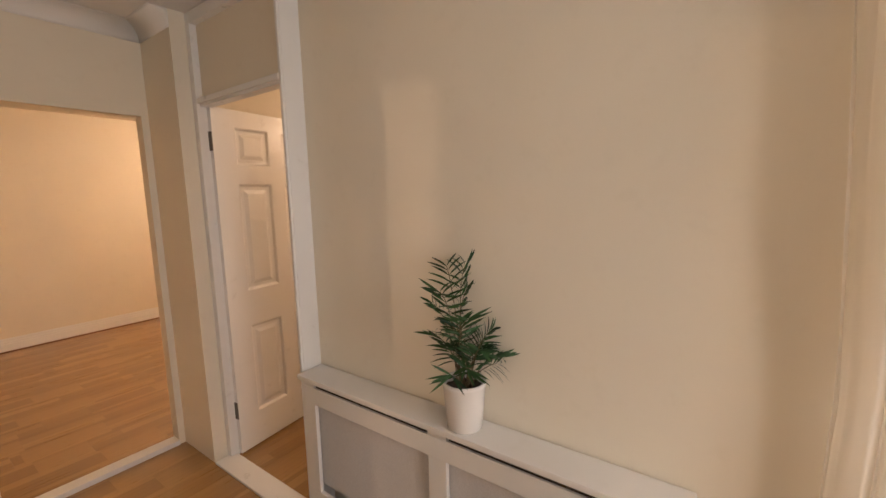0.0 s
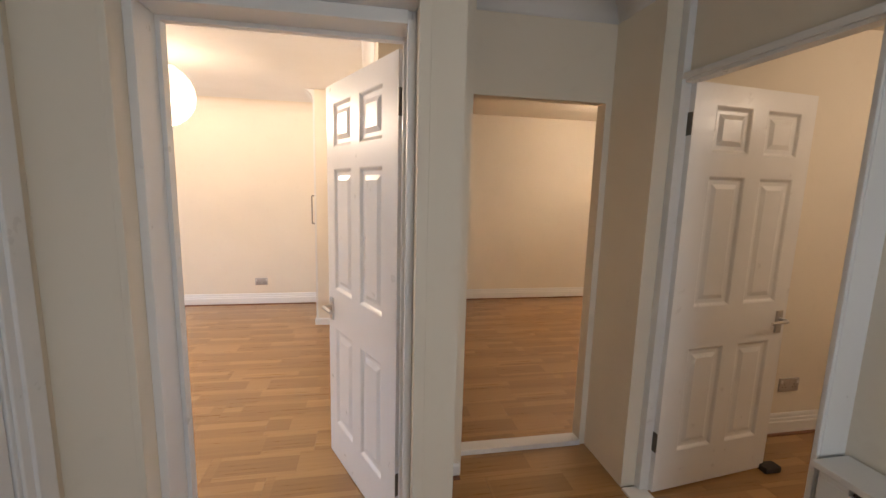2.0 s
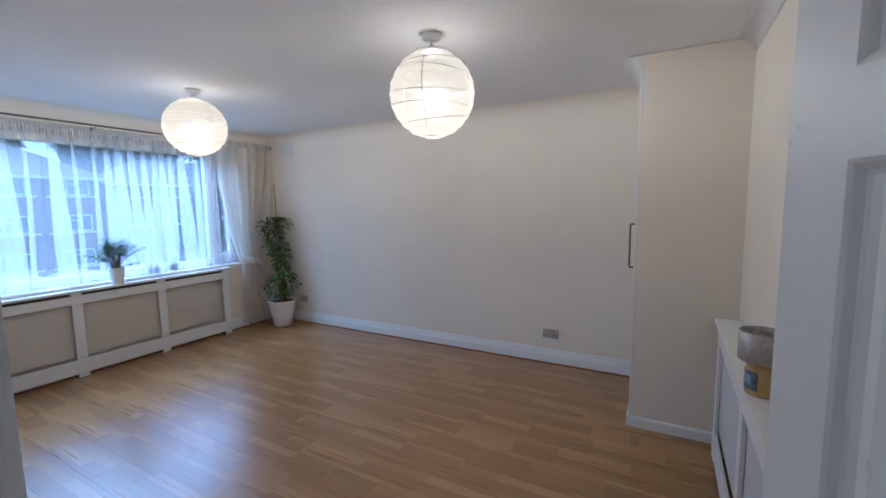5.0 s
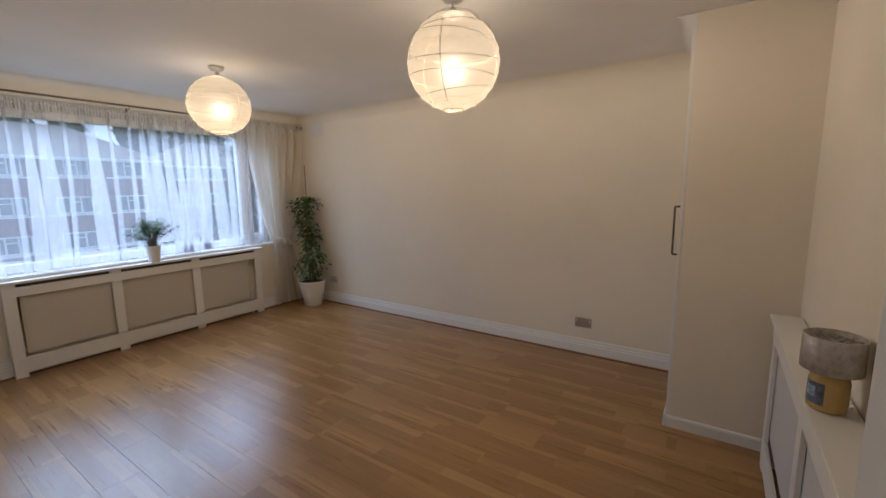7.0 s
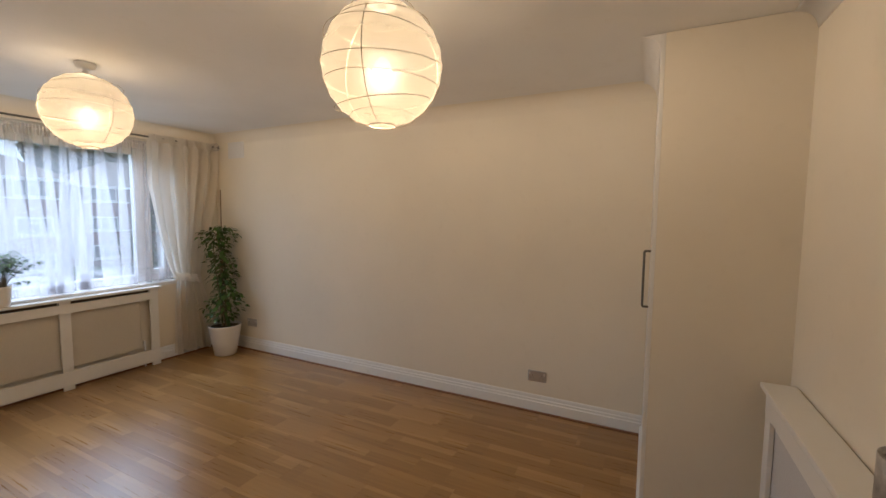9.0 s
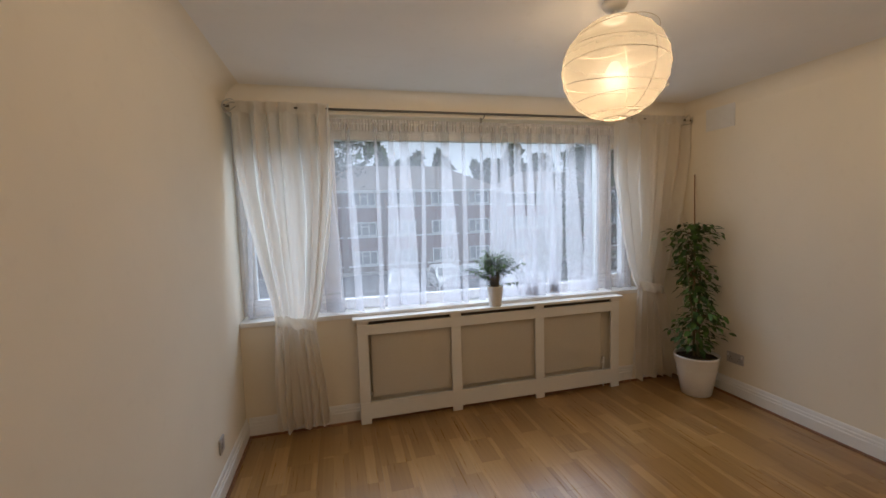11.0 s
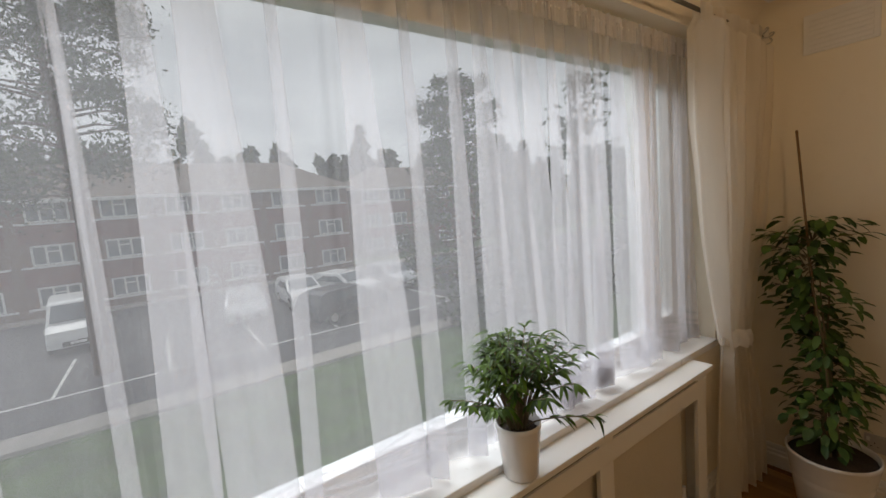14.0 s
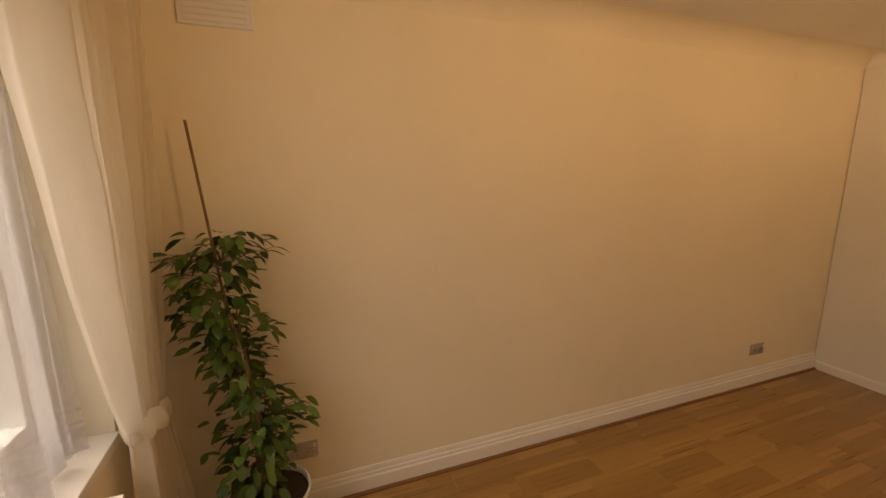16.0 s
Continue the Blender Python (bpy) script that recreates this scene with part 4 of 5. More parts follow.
def tall_ficus():
    t = thing("potted_tree", (-5.475, -4.725, 0.0), "tall leafy fig in a white pot with a bamboo cane", "plant")
    pot(t, 0.168, 0.112, 0.335, 0.008, "large white tapered pot")
    rnd = random.Random(3)
    bm = bmesh.new()
    stems = []
    for k in range(5):
        a = k * 1.26
        pts = [Vector((0.03 * math.cos(a) + 0.05 * math.sin(z * 3 + a) * z, 0.03 * math.sin(a) + 0.05 * math.cos(z * 2.6 + a) * z - 0.05 * z, 0.31 + z)) for z in [i * (0.95 - 0.09 * k) / 8 for i in range(9)]]
        tube(bm, pts, [0.008 - 0.0007 * i for i in range(9)], 6)
        stems.append(pts)
    part("stem", bm, STEM, t, "thin brown stems")
    bm = bmesh.new()
    tw = bmesh.new()
    for k in range(700):
        h = rnd.random() ** 0.9
        z = 0.37 + 1.05 * h
        a = rnd.uniform(0, 2 * math.pi)
        spread = (0.118 + 0.055 * math.sin(h * 17 + a * 2) + 0.03 * math.sin(h * 9)) * (1.0 if h < 0.93 else 0.75)
        cx, cy = -0.02 - 0.035 * h, -0.035 - 0.05 * h + 0.05 * math.sin(h * 6.5)
        r = spread * rnd.uniform(0.25, 1.15)
        base = Vector((cx + r * math.cos(a), cy + r * math.sin(a), z))
        way = Vector((math.cos(a + rnd.uniform(-0.7, 0.7)), math.sin(a + rnd.uniform(-0.7, 0.7)), rnd.uniform(-0.75, 0.25)))
        up = Vector((rnd.uniform(-0.4, 0.4), rnd.uniform(-0.4, 0.4), 1))
        if base.x + 0.07 * way.x < -0.225:
            continue
        leaf(bm, base, way, up, rnd.uniform(0.046, 0.078), rnd.uniform(0.028, 0.041), rnd.uniform(0.15, 0.45))
        if k % 4 == 0:
            tube(tw, [(cx, cy, z - 0.05), tuple((Vector((cx, cy, z - 0.03)) + base) / 2), tuple(base)], [0.003, 0.002, 0.0012], 4)
    part("foliage", bm, FICUS, t, "dense dark green leaves", True)
    part("twig", tw, STEM, t, "fine twigs")
    bm = bmesh.new()
    tube(bm, [(0.02, 0.0, 0.30), (-0.121, -0.168, 1.827)], 0.0055, 8)
    part("cane", bm, CANE, t, "bamboo support cane")


def sill_plant():
    t = thing("potted_plant", (-3.838, -5.078, 0.81), "bushy green plant in a white pot on the radiator cover", "plant", "small potted plants")
    pot(t, 0.066, 0.051, 0.165, 0.004, "white tapered pot")
    rnd = random.Random(8)
    st, bm = bmesh.new(), bmesh.new()
    for k in range(56):
        a = k * 2.399
        out = math.sqrt((k + 0.5) / 56)
        reach = 0.165 * out + 0.02
        top = 0.165 + 0.285 * (1 - 0.34 * out ** 2) * rnd.uniform(0.80, 1.05)
        if out > 0.86:
            top -= rnd.choice((0.0, 0.0, 0.02, 0.05, 0.13))
            reach += 0.045
        if math.sin(a) < -0.2:
            reach *= 0.55
        p0 = Vector((0.03 * math.cos(a) * out, 0.03 * math.sin(a) * out, 0.15))
        p3 = Vector((reach * math.cos(a), reach * math.sin(a), top))
        p1 = p0 + Vector((0.02 * math.cos(a), 0.02 * math.sin(a), (top - 0.15) * 0.6))
        pts = [((1 - f) ** 2) * p0 + 2 * f * (1 - f) * p1 + f * f * p3 for f in [i / 7 for i in range(8)]]
        tube(st, pts, [0.0028 - 0.00022 * i for i in range(8)], 5)
        for i in range(4, 8):
            for s in (-1, 1, 0, 1.4, -0.5):
                d = (pts[i] - pts[i - 1]).normalized()
                b = a + s * rnd.uniform(0.7, 1.4)
                way = Vector((math.cos(b), math.sin(b), rnd.uniform(-0.35, 0.35))) + d * 0.5
                leaf(bm, pts[i] + d * rnd.uniform(-0.015, 0.01), way, Vector((rnd.uniform(-0.3, 0.3), rnd.uniform(-0.3, 0.3), 1)), rnd.uniform(0.028, 0.048), rnd.uniform(0.008, 0.012), rnd.uniform(0.3, 0.8))
    part("stem", st, STEM, t, "thin stems")
    part("foliage", bm, FERNY, t, "narrow drooping green leaves", True)


def parlour_palm():
    t = thing("potted_palm", (-0.45, 1.392, 0.72), "small feathery palm in a white pot on the radiator cover", "plant", "small potted plants")
    pot(t, 0.073, 0.060, 0.168, 0.005, "white tapered pot")
    rnd = random.Random(4)
    st, bm = bmesh.new(), bmesh.new()
    plan = []
    for k in range(11):
        plan.append((k * 2.399, 0.045 + 0.03 * (k % 3), 0.50 - 0.035 * k + 0.02 * (k % 2), 0.15, -0.035))
    for k in range(9):
        plan.append((k * 2.399 + 0.6, 0.05 + 0.022 * (k % 3), 0.29 - 0.014 * k, 0.13, 0.045))
    for a, reach, top, ln, lean in plan:
        p0 = Vector((0.012 * math.cos(a * 3) + lean * 0.3, 0.012 * math.sin(a * 3), 0.135))
        p3 = Vector((reach * math.cos(a) + lean, max(-0.09, min(reach * math.sin(a), 0.04)), 0.055 + top))
        p1 = Vector((lean * 0.8 + p3.x * 0.15, p3.y * 0.2, 0.135 + (p3.z - 0.135) * 0.85))
        pts = [((1 - f) ** 2) * p0 + 2 * f * (1 - f) * p1 + f * f * p3 for f in [i / 12 for i in range(13)]]
        tube(st, pts, [0.0024 - 0.00012 * i for i in range(13)], 5)
        for i in range(6, 13):
            f = (i - 6) / 6
            d = (pts[i] - pts[i - 1]).normalized()
            side = d.cross(Vector((math.cos(a), math.sin(a), 0.35))).normalized()
            for s in (-1, 1):
                way = side * s + d * (0.45 + 0.9 * f) + Vector((0, 0, rnd.uniform(-0.3, 0.15)))
                leaf(bm, pts[i], way, Vector((math.cos(a), math.sin(a), 0.6)), ln * (0.42 + 0.16 * math.sin(math.pi * (0.15 + 0.75 * f))) * rnd.uniform(0.8, 1.15), 0.0085, 0.3)
    part("stem", st, STEM, t, "thin green stems")
    part("foliage", bm, PALM, t, "dark green feathery fronds", True)


tall_ficus()
sill_plant()
parlour_palm()

# ---- candle jar with a metal shade ----
JARGLASS = plain("amber_wax_in_glass", (0.52, 0.37, 0.13), 0.12, 0.0, 14.0, 0.12)
SILVER = plain("worn_silver_metal", (0.46, 0.44, 0.41), 0.5, 0.45, 45.0, 0.22)
candle = thing("jar_candle", (-3.665, -0.034, 0.84), "amber jar candle under a round silver metal shade", "candle")
bm = bmesh.new()
lathe(bm, [(0, 0), (0.054, 0), (0.060, 0.006), (0.062, 0.02), (0.062, 0.095), (0.056, 0.112), (0.046, 0.120), (0.046, 0.130), (0.049, 0.132), (0.049, 0.142), (0.044, 0.142), (0.042, 0.12), (0, 0.118)], (0, 0, 0), 40)
part("jar", bm, JARGLASS, candle, "amber wax in a clear jar", True)
for nm, z0, z1, a0, a1, mat, lab in (("label", 0.022, 0.092, 4.55, 5.95, plain("label_dark_blue", (0.12, 0.14, 0.20), 0.4, 0.0, 40, 0.5), "dark picture label"), ("label_patch", 0.045, 0.078, 4.9, 5.5, plain("label_sky_blue", (0.30, 0.42, 0.58), 0.4, 0.0, 60, 0.3), "pale blue label patch")):
    bm = bmesh.new()
    off = 0.0628 if nm == "label" else 0.0636
    sheet(bm, lambda u, v: (off * math.cos(a0 + (a1 - a0) * u), off * math.sin(a0 + (a1 - a0) * u), z0 + (z1 - z0) * v), 14, 1)
    part(nm, bm, mat, candle, lab)
bm = bmesh.new()
lathe(bm, [(0.090, 0.128), (0.0945, 0.130), (0.0945, 0.236), (0.0905, 0.238), (0.0905, 0.132)], (0, 0, 0), 48)
part("shade", bm, SILVER, candle, "silver metal drum", True)
bm = bmesh.new()
lathe(bm, [(0.040, 0.128), (0.090, 0.130), (0.090, 0.133), (0.040, 0.131)], (0, 0, 0), 40)
part("shade_base", bm, SILVER, candle, "metal disc")
bm = bmesh.new()
for k in range(-4, 5):
    for s in (0, 1):
        q = k * 0.02
        e = math.sqrt(max(0.0, 0.089 ** 2 - q * q))
        a = radians(45 + 90 * s)
        ca, sa = math.cos(a), math.sin(a)
        tube(bm, [(q * ca - w * sa, q * sa + w * ca, 0.222 - 0.02 * (1 - (q * q + w * w) / 0.0079)) for w in [-e + 2 * e * i / 8 for i in range(9)]], 0.0028, 5)
part("lattice", bm, SILVER, candle, "openwork metal lattice")

candle.scale = (0.78, 0.78, 0.97)

# ---- sockets, vent, small fittings ----
def socket(name, label, place, turn, width=0.146):
    s = thing(name, place, label, "socket", "wall sockets", turn)
    bm = bmesh.new()
    box(bm, -width / 2, width / 2, -0.009, 0.0, -0.043, 0.043, 0.003)
    part("plate", bm, SOCKETGREY, s, "brushed metal plate")
    for x in ((-0.036, 0.036) if width > 0.1 else (0.0,)):
        bm = bmesh.new()
        for dx, dz, w, h in ((0, 0.004, 0.004, 0.008), (-0.011, -0.014, 0.007, 0.004), (0.011, -0.014, 0.007, 0.004)):
            box(bm, x + dx - w / 2, x + dx + w / 2, -0.0096, -0.0088, dz - h / 2, dz + h / 2)
        part("pin_hole", bm, SHADOWGAP, s)
        bm = bmesh.new()
        box(bm, x - 0.006 + (0.022 if x > 0 else -0.022), x + 0.006 + (0.022 if x > 0 else -0.022), -0.012, -0.008, 0.010, 0.030, 0.001)
        part("switch", bm, PLASTIC, s, "small rocker switch")
    return s


socket("double_socket", "brushed metal double socket low on the long wall", (WX, -1.298, 0.292), 90)
socket("double_socket", "brushed metal double socket behind the potted tree", (WX, -4.585, 0.315), 90)
socket("single_socket", "white single socket low beside the window", (EX, -4.50, 0.29), -90, 0.086)
socket("double_socket", "brushed metal double socket in the side room", (-2.40, 2.62, 0.33), 90)
vent = thing("wall_vent", (WX, -4.77, 2.275), "white plastic ventilation grille high on the wall", "vent")
bm = bmesh.new()
box(bm, 0.0, 0.010, -0.13, 0.13, -0.09, 0.09, 0.003)
part("frame", bm, PLASTIC, vent)
for k in range(7):
    bm = bmesh.new()
    box(bm, 0.008, 0.0145, -0.11, 0.11, -0.075 + k * 0.022, -0.062 + k * 0.022, 0.001)
    part("slat", bm, PLASTIC, vent)
stopper = thing("door_wedge", (-2.10, 2.19, 0.0), "dark rubber door stop beside the open door", "door stop")
bm = bmesh.new()
box(bm, -0.03, 0.03, -0.05, 0.05, 0.0, 0.035, 0.006)
part("block", bm, plain("black_rubber", (0.03, 0.03, 0.03), 0.7), stopper)

# ---- outdoors ----
GZ = -3.2
GRASS = plain("lawn_grass", (0.07, 0.115, 0.035), 0.9, 0.0, 1.2, 0.35)
ASPHALT = plain("worn_asphalt", (0.075, 0.075, 0.08), 0.85, 0.0, 3.0, 0.2)
PATHM = plain("pale_paving", (0.36, 0.34, 0.31), 0.85, 0.0, 2.0, 0.15)
BRICK = plain("brown_brick", (0.17, 0.10, 0.075), 0.85, 0.0, 4.0, 0.2)
TILEHUNG = plain("red_tile_hanging", (0.16, 0.055, 0.045), 0.8, 0.0, 5.0, 0.25)
ROOFTILE = plain("grey_brown_roof_tiles", (0.15, 0.12, 0.10), 0.85, 0.0, 3.0, 0.25)
WHITEPVC = plain("white_outdoor_trim", (0.75, 0.75, 0.74), 0.5, 0.0, 3.0, 0.05)
DARKGLASS = plain("far_window_glass", (0.10, 0.12, 0.14), 0.12, 0.0, 1.0, 0.3)
LINE = plain("white_road_paint", (0.65, 0.65, 0.62), 0.7, 0.0, 6.0, 0.15)
BARK = plain("tree_bark", (0.11, 0.08, 0.06), 0.9, 0.0, 12.0, 0.3)
TREELEAF = leaf_mat("tree_leaf", (0.04, 0.075, 0.025), (0.085, 0.135, 0.042))
NEEDLE = leaf_mat("conifer_leaf", (0.03, 0.05, 0.022), (0.065, 0.095, 0.04))


def ground_patch(name, x0, x1, y0, y1, z, mat, label, category, thick=0.3):
    bm = bmesh.new()
    box(bm, x0, x1, y0, y1, z - thick, z)
    return structure(name, bm, mat, label, category)


ground_patch("ground", -900, 900, -1500, 900, GZ, GRASS, "green lawn reaching to the distance", "ground", 1.0)
ground_patch("road", -80, 80, -36.5, -18.2, GZ + 0.02, ASPHALT, "worn grey asphalt car park and road", "road", 0.2)
ground_patch("pavement", -80, 80, -37.9, -36.5, GZ + 0.12, PATHM, "pale paved path along the flats", "pavement", 0.3)
ground_patch("pavement_near", -60, 60, -18.2, -17.2, GZ + 0.10, PATHM, "pale paved path beside the lawn", "pavement", 0.3)
bm = bmesh.new()
box(bm, -40, 40, -20.9, -20.78, GZ + 0.02, GZ + 0.026)
for k in range(9):
    box(bm, 6 - 3 * k, 6.1 - 3 * k, -25.5, -20.9, GZ + 0.02, GZ + 0.026)
structure("trim_road_marking", bm, LINE, "white painted parking lines on asphalt", "road marking")


def flats(name, label, x0, x1, y, depth, bays, turn=0.0):
    """A three-storey block: brick, tile-hung bands, white windows with sills, hipped roof."""
    L = x1 - x0
    f = thing(name, (x0, y, GZ), label, "apartment building", "blocks of flats")
    bm = bmesh.new()
    box(bm, 0, L, -depth, 0, 0, 7.1)
    part("wall", bm, BRICK, f, "brown brick wall")
    bm = bmesh.new()
    o = 0.5
    lo = [bm.verts.new(c) for c in ((-o, o, 7.05), (L + o, o, 7.05), (L + o, -depth - o, 7.05), (-o, -depth - o, 7.05))]
    hi = [bm.verts.new(c) for c in ((depth * 0.45, -depth / 2, 9.7), (L - depth * 0.45, -depth / 2, 9.7))]
    bm.faces.new(lo)
    bm.faces.new((lo[0], lo[1], hi[1], hi[0]))
    bm.faces.new((lo[1], lo[2], hi[1]))
    bm.faces.new((lo[2], lo[3], hi[0], hi[1]))
    bm.faces.new((lo[3], lo[0], hi[0]))
    part("roof", bm, ROOFTILE, f, "grey brown tiled roof")
    bm = bmesh.new()
    box(bm, -o, L + o, o - 0.03, o + 0.03, 6.88, 7.08)
    part("fascia", bm, WHITEPVC, f, "white fascia board")
    pitch = L / bays
    frame_bm, glass_bm, sill_bm = bmesh.new(), bmesh.new(), bmesh.new()
    w, h = 2.0, 1.2
    box(frame_bm, -w / 2, w / 2, 0.0, 0.07, -h / 2, -h / 2 + 0.10)
    box(frame_bm, -w / 2, w / 2, 0.0, 0.07, h / 2 - 0.10, h / 2)
    for x in (-w / 2 + 0.05, -0.32, 0.32, w / 2 - 0.05):
        box(frame_bm, x - 0.05, x + 0.05, 0.0, 0.07, -h / 2 + 0.1, h / 2 - 0.1)
    box(frame_bm, -0.27, 0.27, 0.0, 0.07, 0.16, 0.24)
    box(glass_bm, -w / 2 + 0.1, w / 2 - 0.1, 0.0, 0.03, -h / 2 + 0.1, h / 2 - 0.1)
    box(sill_bm, -w / 2 - 0.5, w / 2 + 0.5, 0.0, 0.14, -h / 2 - 0.14, -h / 2 - 0.03)
    fm, gm, sm = mesh_of("frame", frame_bm, WHITEPVC), mesh_of("glass", glass_bm, DARKGLASS), mesh_of("sill", sill_bm, WHITEPVC)
    panel_bm = bmesh.new()
    box(panel_bm, -w / 2 - 0.45, w / 2 + 0.45, 0.0, 0.05, -0.55, 0.55)
    pm = mesh_of("tile_panel", panel_bm, TILEHUNG)
    for b in range(bays):
        for s, zc in enumerate((1.3, 3.8, 6.37)):
            x = pitch * (b + 0.5)
            g = new("window", gm)
            g.parent, g.location = f, (x, 0.01, zc)
            for nm, me in (("frame", fm), ("sill", sm)):
                ob = new(nm, me)
                ob.parent = g
            if s:
                ob = new("tile_panel", pm)
                ob.parent, ob.location = f, (x, 0.003, zc - 1.32)
    return f


flats("apartment_building", "long three-storey brick block with white windows", -17.0, 14.0, -38.0, 9.0, 9)
flats("apartment_building", "smaller three-storey block partly behind trees", -36.0, -20.5, -44.0, 8.0, 5)


def tree(name, label, place, height, trunk_r, clumps, seed, mat, spread, low, leaf_size=0.35, per=70, drift=(0, 0)):
    """Tapered trunk, limbs to each clump and loose leaves gathered in uneven clumps."""
    rnd = random.Random(seed)
    t = thing(name, place, label, "tree", "trees outside")
    bm = bmesh.new()
    pts = [Vector((0.25 * math.sin(k * 0.9 + seed) * k / 8 + drift[0] * (k / 8) ** 2, 0.25 * math.cos(k * 0.7 + seed) * k / 8 + drift[1] * (k / 8) ** 2, height * 0.93 * k / 8)) for k in range(9)]
    tube(bm, pts, [trunk_r * (1 - 0.105 * k) for k in range(9)], 10)
    leaves = bmesh.new()
    for c in range(clumps):
        f = low + (1 - low) * (c + rnd.random()) / clumps
        i = min(7, int(f * 8))
        stem = pts[i].lerp(pts[i + 1], f * 8 - i)
        a = rnd.uniform(0, 2 * math.pi)
        wide = spread(f) * rnd.uniform(0.45, 1.0)
        end = stem + Vector((wide * math.cos(a), wide * math.sin(a), rnd.uniform(-0.2, 0.5)))
        mid = stem.lerp(end, 0.5) + Vector((0, 0, 0.15))
        tube(bm, [stem, mid, end], [trunk_r * 0.28 * (1 - 0.6 * f), trunk_r * 0.18 * (1 - 0.6 * f), 0.015], 5)
        size = rnd.uniform(0.5, 1.0) * max(0.5, spread(f) * 0.42)
        for k in range(per):
            d = Vector((rnd.gauss(0, 1), rnd.gauss(0, 1), rnd.gauss(0, 0.6)))
            p = end + d * size * 0.45
            ln = leaf_size * rnd.uniform(0.6, 1.3)
            n1 = Vector((rnd.gauss(0, 1), rnd.gauss(0, 1), rnd.gauss(0, 1))).normalized()
            n2 = n1.orthogonal().normalized()
            q = [leaves.verts.new(p + n1 * ln * sx + n2 * ln * 0.45 * sy) for sx, sy in ((-0.5, 0), (0, -0.5), (0.5, 0), (0, 0.5))]
            leaves.faces.new(q)
    part("trunk", bm, BARK, t, "brown trunk and limbs")
    part("crown", leaves, mat, t, "green leaf clumps")
    return t


tree("pine_tree", "dark spreading pine with open branches", (-1.1, -22.5, GZ), 14.0, 0.32, 54, 2, NEEDLE, lambda f: 3.9 * (1.1 - 0.45 * f), 0.46, 0.20, 200)
tree("conifer_tree", "tall dense green conifer beside the lawn", (-14.4, -18.5, GZ), 10.9, 0.30, 110, 5, TREELEAF, lambda f: 3.1 * (1.08 - 0.62 * f), 0.10, 0.22, 120)
tree("broadleaf_tree", "rounded green broadleaf tree", (-23.0, -24.0, GZ), 8.0, 0.26, 60, 9, TREELEAF, lambda f: 3.4 * math.sin(math.pi * min(1, 0.2 + f * 0.75)), 0.25, 0.33, 90)
tree("broadleaf_tree", "large green broadleaf tree near the house", (-22.0, -13.0, GZ), 6.2, 0.26, 60, 12, TREELEAF, lambda f: 3.2 * math.sin(math.pi * min(1, 0.2 + f * 0.75)), 0.22, 0.30, 90)
tree("garden_tree", "slim young tree close to the window", (-9.6, -9.2, GZ), 7.2, 0.09, 26, 15, TREELEAF, lambda f: 1.3 * math.sin(math.pi * min(1, 0.15 + f * 0.8)), 0.45, 0.16, 60)


def far_woods():
    rnd = random.Random(21)
    bm = bmesh.new()
    for k in range(95):
        x = -95 + 150 * (k + rnd.random()) / 95
        h = rnd.uniform(11.0, 14.0) + (2.5 if rnd.random() < 0.15 else 0)
        w = rnd.uniform(1.8, 3.4)
        y = -58 + rnd.uniform(-5, 5)
        for i in range(150):
            f = rnd.random() ** 0.7
            a = rnd.uniform(0, 2 * math.pi)
            r = w * math.sin(math.pi * min(1.0, 0.25 + 0.75 * f)) * rnd.uniform(0.5, 1.1)
            p = Vector((x + r * math.cos(a), y + r * math.sin(a), GZ + 1.0 + (h - 1.0) * f))
            n1 = Vector((rnd.gauss(0, 1), rnd.gauss(0, 1), rnd.gauss(0, 1))).normalized() * rnd.uniform(0.5, 1.1)
            n2 = n1.orthogonal().normalized() * 0.55
            bm.faces.new([bm.verts.new(p + q) for q in (-n1, -n2, n1, n2)])
    tagged(part("far_woods", bm, TREELEAF), "dark green line of distant trees", "trees", "", "stuff")


far_woods()
bm = bmesh.new()
rh = random.Random(31)
for k in range(5200):
    x = rh.uniform(-34, -12)
    y = -17.0 + rh.uniform(-0.8, 0.8) - 0.05 * (x + 12)
    z = GZ + rh.uniform(0.1, 1.0) * (1.5 + 0.35 * math.sin(x * 1.7))
    n1 = Vector((rh.gauss(0, 1), rh.gauss(0, 1), rh.gauss(0, 1))).normalized() * rh.uniform(0.08, 0.2)
    n2 = n1.orthogonal().normalized() * 0.09
    bm.faces.new([bm.verts.new(Vector((x, y, z)) + q) for q in (-n1, -n2, n1, n2)])
tagged(part("hedge", bm, TREELEAF), "low green hedge beside the car park", "hedge", "", "stuff")


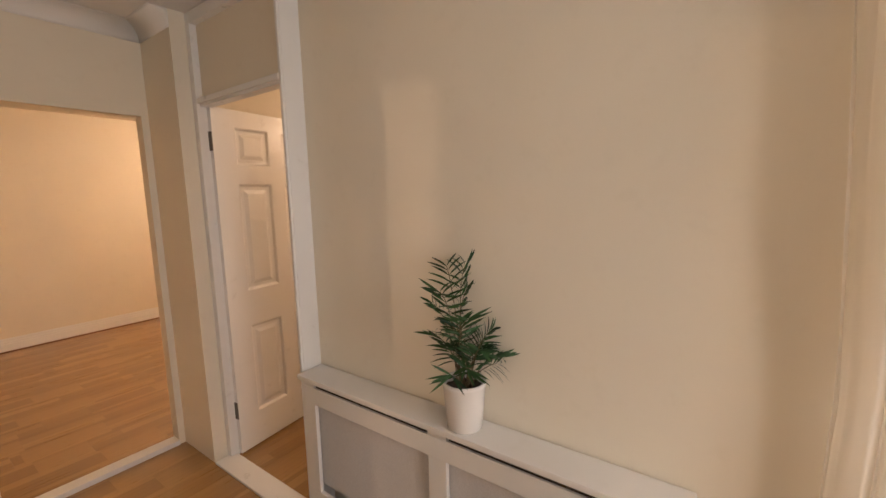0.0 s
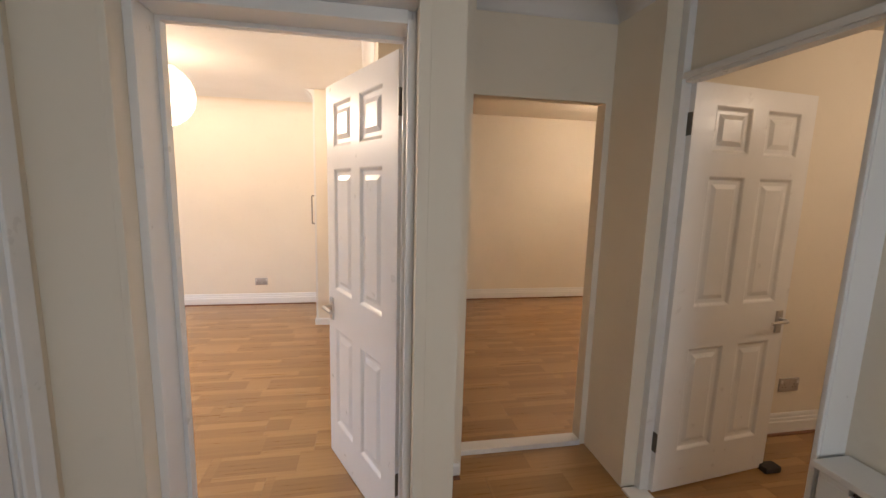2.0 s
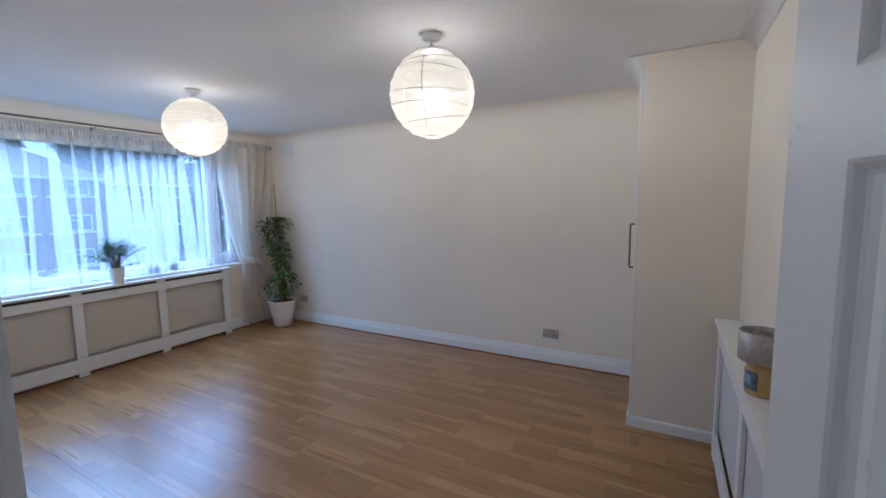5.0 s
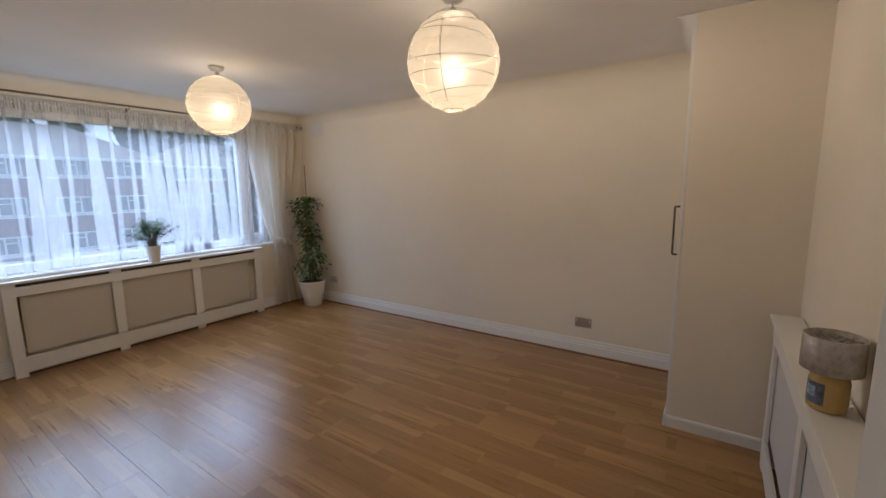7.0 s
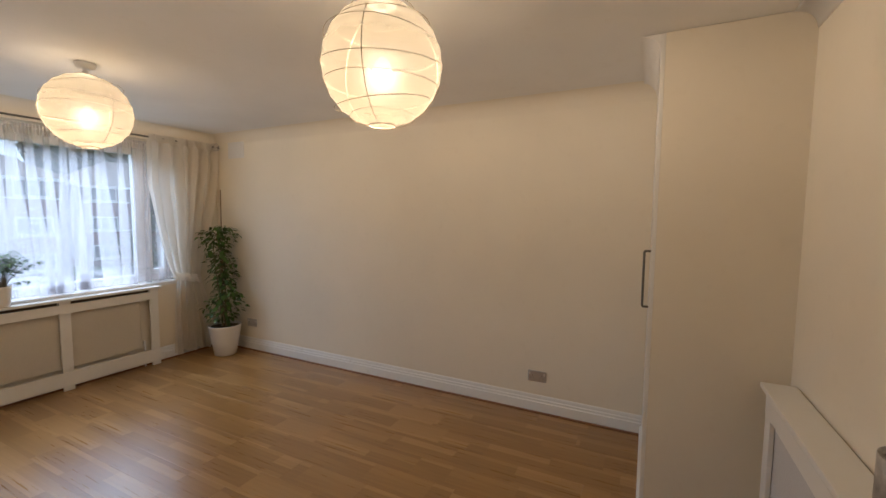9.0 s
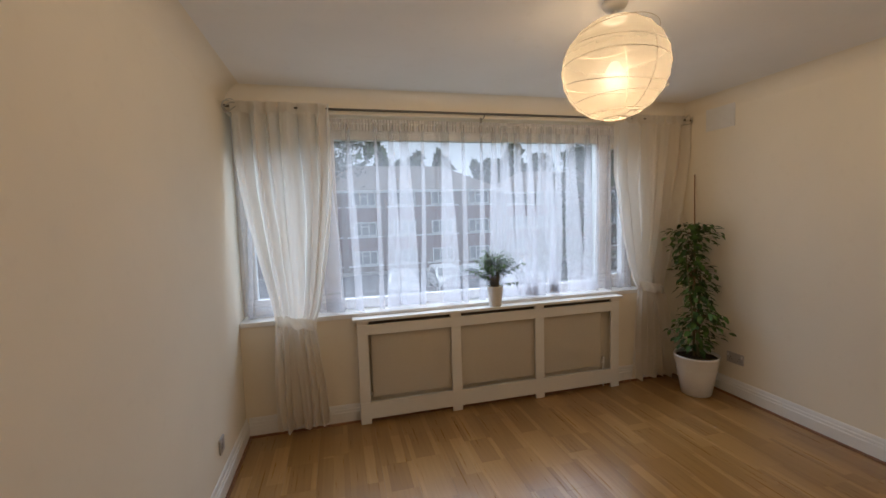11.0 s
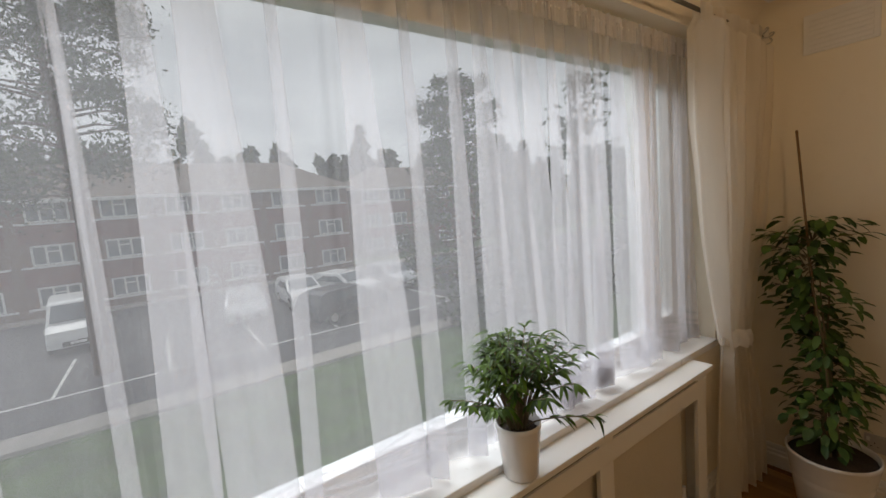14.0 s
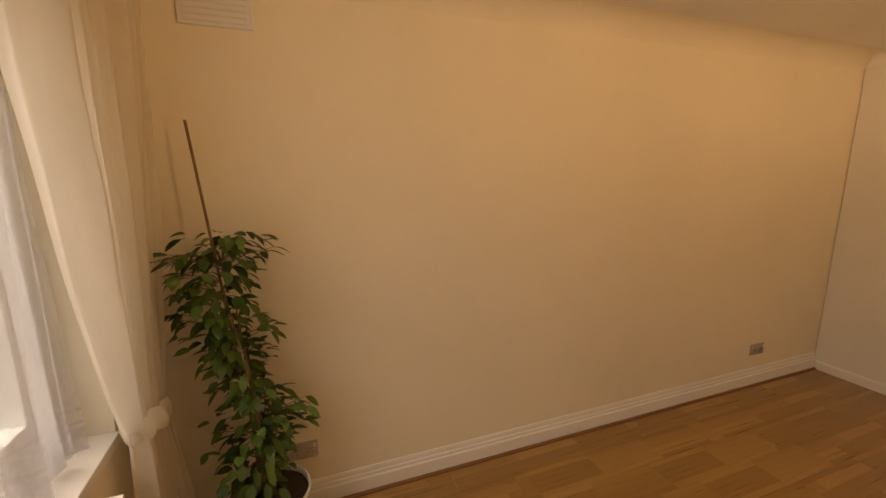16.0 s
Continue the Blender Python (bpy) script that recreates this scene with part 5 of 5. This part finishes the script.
def car(label, place, turn, paint, tall=1.0, van=False):
    c = thing("car" if not van else "van", place, label, "car" if not van else "van", "parked vehicles", turn)
    L, W, Hc = (4.3, 1.76, 1.48 * tall) if not van else (4.9, 1.95, 2.05)
    if van:
        low = [(-L / 2, 0.35), (-L / 2, 1.05), (-L / 2 + 0.1, Hc - 0.1), (-L / 2 + 0.3, Hc), (L / 2 - 1.75, Hc), (L / 2 - 1.45, Hc - 0.08), (L / 2 - 0.75, 1.18), (L / 2 - 0.08, 0.98), (L / 2, 0.6), (L / 2 - 0.03, 0.32)]
    else:
        low = [(-L / 2 + 0.02, 0.32), (-L / 2, 0.62), (-L / 2 + 0.06, 0.98), (-L / 2 + 0.32, Hc - 0.10), (-L / 2 + 0.75, Hc), (0.35, Hc - 0.02), (1.15, 0.98), (L / 2 - 0.25, 0.84), (L / 2, 0.62), (L / 2 - 0.02, 0.30)]
    bm = bmesh.new()
    cols = []
    for f, inset in ((-1.0, 0.0), (-0.86, 1.0), (0.86, 1.0), (1.0, 0.0)):
        row = []
        for x, z in low:
            k = max(0.0, (z - 0.95) / (Hc - 0.95))
            half = W / 2 * (1 - 0.17 * k)
            yy = half * f if abs(f) == 1.0 else half * f
            row.append(bm.verts.new((x * (0.985 if abs(f) == 1.0 else 1.0), yy, z * (0.985 if abs(f) == 1.0 and z > 0.5 else 1.0))))
        cols.append(row)
    n = len(low)
    for a, b in zip(cols, cols[1:]):
        for i in range(n):
            bm.faces.new((a[i], a[(i + 1) % n], b[(i + 1) % n], b[i]))
    bm.faces.new(cols[0])
    bm.faces.new(cols[-1][::-1])
    part("body", bm, paint, c, "painted body")
    i_ws = (6, 5) if van else (6, 5)
    bm = bmesh.new()
    (xa, za), (xb, zb) = low[i_ws[0]], low[i_ws[1]]
    q = [(xa + 0.01 - 0.05 * (xa - xb), za + 0.10 * (zb - za) + 0.012), (xa + 0.92 * (xb - xa) + 0.012, za + 0.92 * (zb - za) + 0.012)]
    wa, wb = W / 2 * 0.84, W / 2 * 0.72
    bm.faces.new([bm.verts.new(v) for v in ((q[0][0], -wa, q[0][1]), (q[0][0], wa, q[0][1]), (q[1][0], wb, q[1][1]), (q[1][0], -wb, q[1][1]))])
    part("windscreen", bm, DARKGLASS, c, "dark windscreen")
    for s in (-1, 1):
        bm = bmesh.new()
        pts = [(xa - 0.25, 1.02), (xb - 0.05, Hc - 0.16), (-0.9 if not van else 0.3, Hc - 0.16), (-1.35 if not van else 0.3, 1.02)]
        vs = []
        for x, z in pts:
            k = max(0.0, (z - 0.95) / (Hc - 0.95))
            vs.append(bm.verts.new((x, s * (W / 2 * (1 - 0.17 * k) + 0.006), z)))
        bm.faces.new(vs)
        part("side_window", bm, DARKGLASS, c, "dark side window")
        bm = bmesh.new()
        box(bm, L / 2 - 0.14, L / 2 + 0.012, s * (W / 2 - 0.42), s * (W / 2 - 0.12), 0.66, 0.80, 0.02)
        part("headlight", bm, WHITEPVC, c, "clear headlight")
        for x in (-L / 2 + 0.8, L / 2 - 0.85):
            wob = bmesh.new()
            tube(wob, [(x, s * (W / 2 - 0.2), 0.31), (x, s * (W / 2 + 0.01), 0.31)], 0.31, 20)
            wheel = part("wheel", wob, TYRE, c, "black tyre")
            rb = bmesh.new()
            tube(rb, [(x, s * (W / 2 + 0.0), 0.31), (x, s * (W / 2 + 0.018), 0.31)], 0.19, 14)
            part("rim", rb, SILVER, wheel, "silver rim")
    bm = bmesh.new()
    box(bm, L / 2 - 0.02, L / 2 + 0.012, -0.5, 0.5, 0.36, 0.56, 0.01)
    part("grille", bm, TYRE, c, "dark grille")
    bm = bmesh.new()
    box(bm, L / 2 + 0.008, L / 2 + 0.02, -0.26, 0.26, 0.42, 0.53)
    part("number_plate", bm, WHITEPVC, c, "plain number plate")
    return c


TYRE = plain("black_tyre_rubber", (0.02, 0.02, 0.02), 0.8)
PAINT_W = plain("white_car_paint", (0.72, 0.73, 0.74), 0.2, 0.0, 1.0, 0.02)
PAINT_S = plain("silver_car_paint", (0.50, 0.52, 0.54), 0.25, 0.3, 1.0, 0.03)
PAINT_D = plain("dark_grey_car_paint", (0.05, 0.055, 0.065), 0.2, 0.2, 1.0, 0.05)
car("white parked van seen from the front", (0.3, -29.0, GZ + 0.02), 97, PAINT_W, 1.0, True)
car("silver parked hatchback facing the lawn", (-6.3, -26.6, GZ + 0.02), 84, PAINT_S)
car("white parked car beside another", (-9.3, -27.6, GZ + 0.02), 88, PAINT_W)
car("white parked car turned slightly", (-11.7, -26.9, GZ + 0.02), 110, PAINT_W)
car("dark grey parked car beside the lawn", (-10.0, -22.8, GZ + 0.02), 200, PAINT_D)
car("silver parked car under the trees", (-14.8, -27.2, GZ + 0.02), 95, PAINT_S)
car("dark grey parked car at the row's end", (-18.0, -26.8, GZ + 0.02), 92, PAINT_D)

# ---- floor boards ----
def boards(x0, x1, y0, y1, skip=()):
    """Boards of 1.29 x 0.193 m along y, staggered, clipped at the room's edges."""
    w, ln = 0.193, 1.29
    cache = {}
    c = 0
    x = x0
    while x < x1 - 0.01:
        xe = min(x + w, x1)
        y = y0 - (0.43 * (c * 2 % 3) + 0.11 * (c % 4))
        while y < y1 - 0.01:
            a, b = max(y, y0), min(y + ln, y1)
            if b - a > 0.02:
                key = (round(xe - x, 3), round(b - a, 3))
                if key not in cache:
                    bm = bmesh.new()
                    g = 0.0003
                    hx, hy = key[0] / 2 - g, key[1] / 2 - g
                    lo = [bm.verts.new((sx * hx, sy * hy, -0.008)) for sx, sy in ((-1, -1), (1, -1), (1, 1), (-1, 1))]
                    mi = [bm.verts.new((sx * hx, sy * hy, -0.0004)) for sx, sy in ((-1, -1), (1, -1), (1, 1), (-1, 1))]
                    tp = [bm.verts.new((sx * (hx - 0.0005), sy * (hy - 0.0005), 0)) for sx, sy in ((-1, -1), (1, -1), (1, 1), (-1, 1))]
                    for p, q in ((lo, mi), (mi, tp)):
                        for k in range(4):
                            bm.faces.new((p[k], p[(k + 1) % 4], q[(k + 1) % 4], q[k]))
                    bm.faces.new(tp)
                    cache[key] = mesh_of("plank", bm, OAK)
                ob = new("plank", cache[key])
                ob.parent = FLOOR
                ob.location = ((x + xe) / 2, (a + b) / 2, 0)
            y += ln
        x += w
        c += 1


boards(WX, EX, SY, NY)
boards(EX, HALL_E, HALL_S, 1.285)
boards(-2.47, EX, 0.29, 1.285)
boards(WX, -2.545, 0.29, 4.15)
boards(-2.40, 0.4, 1.40, 4.15)
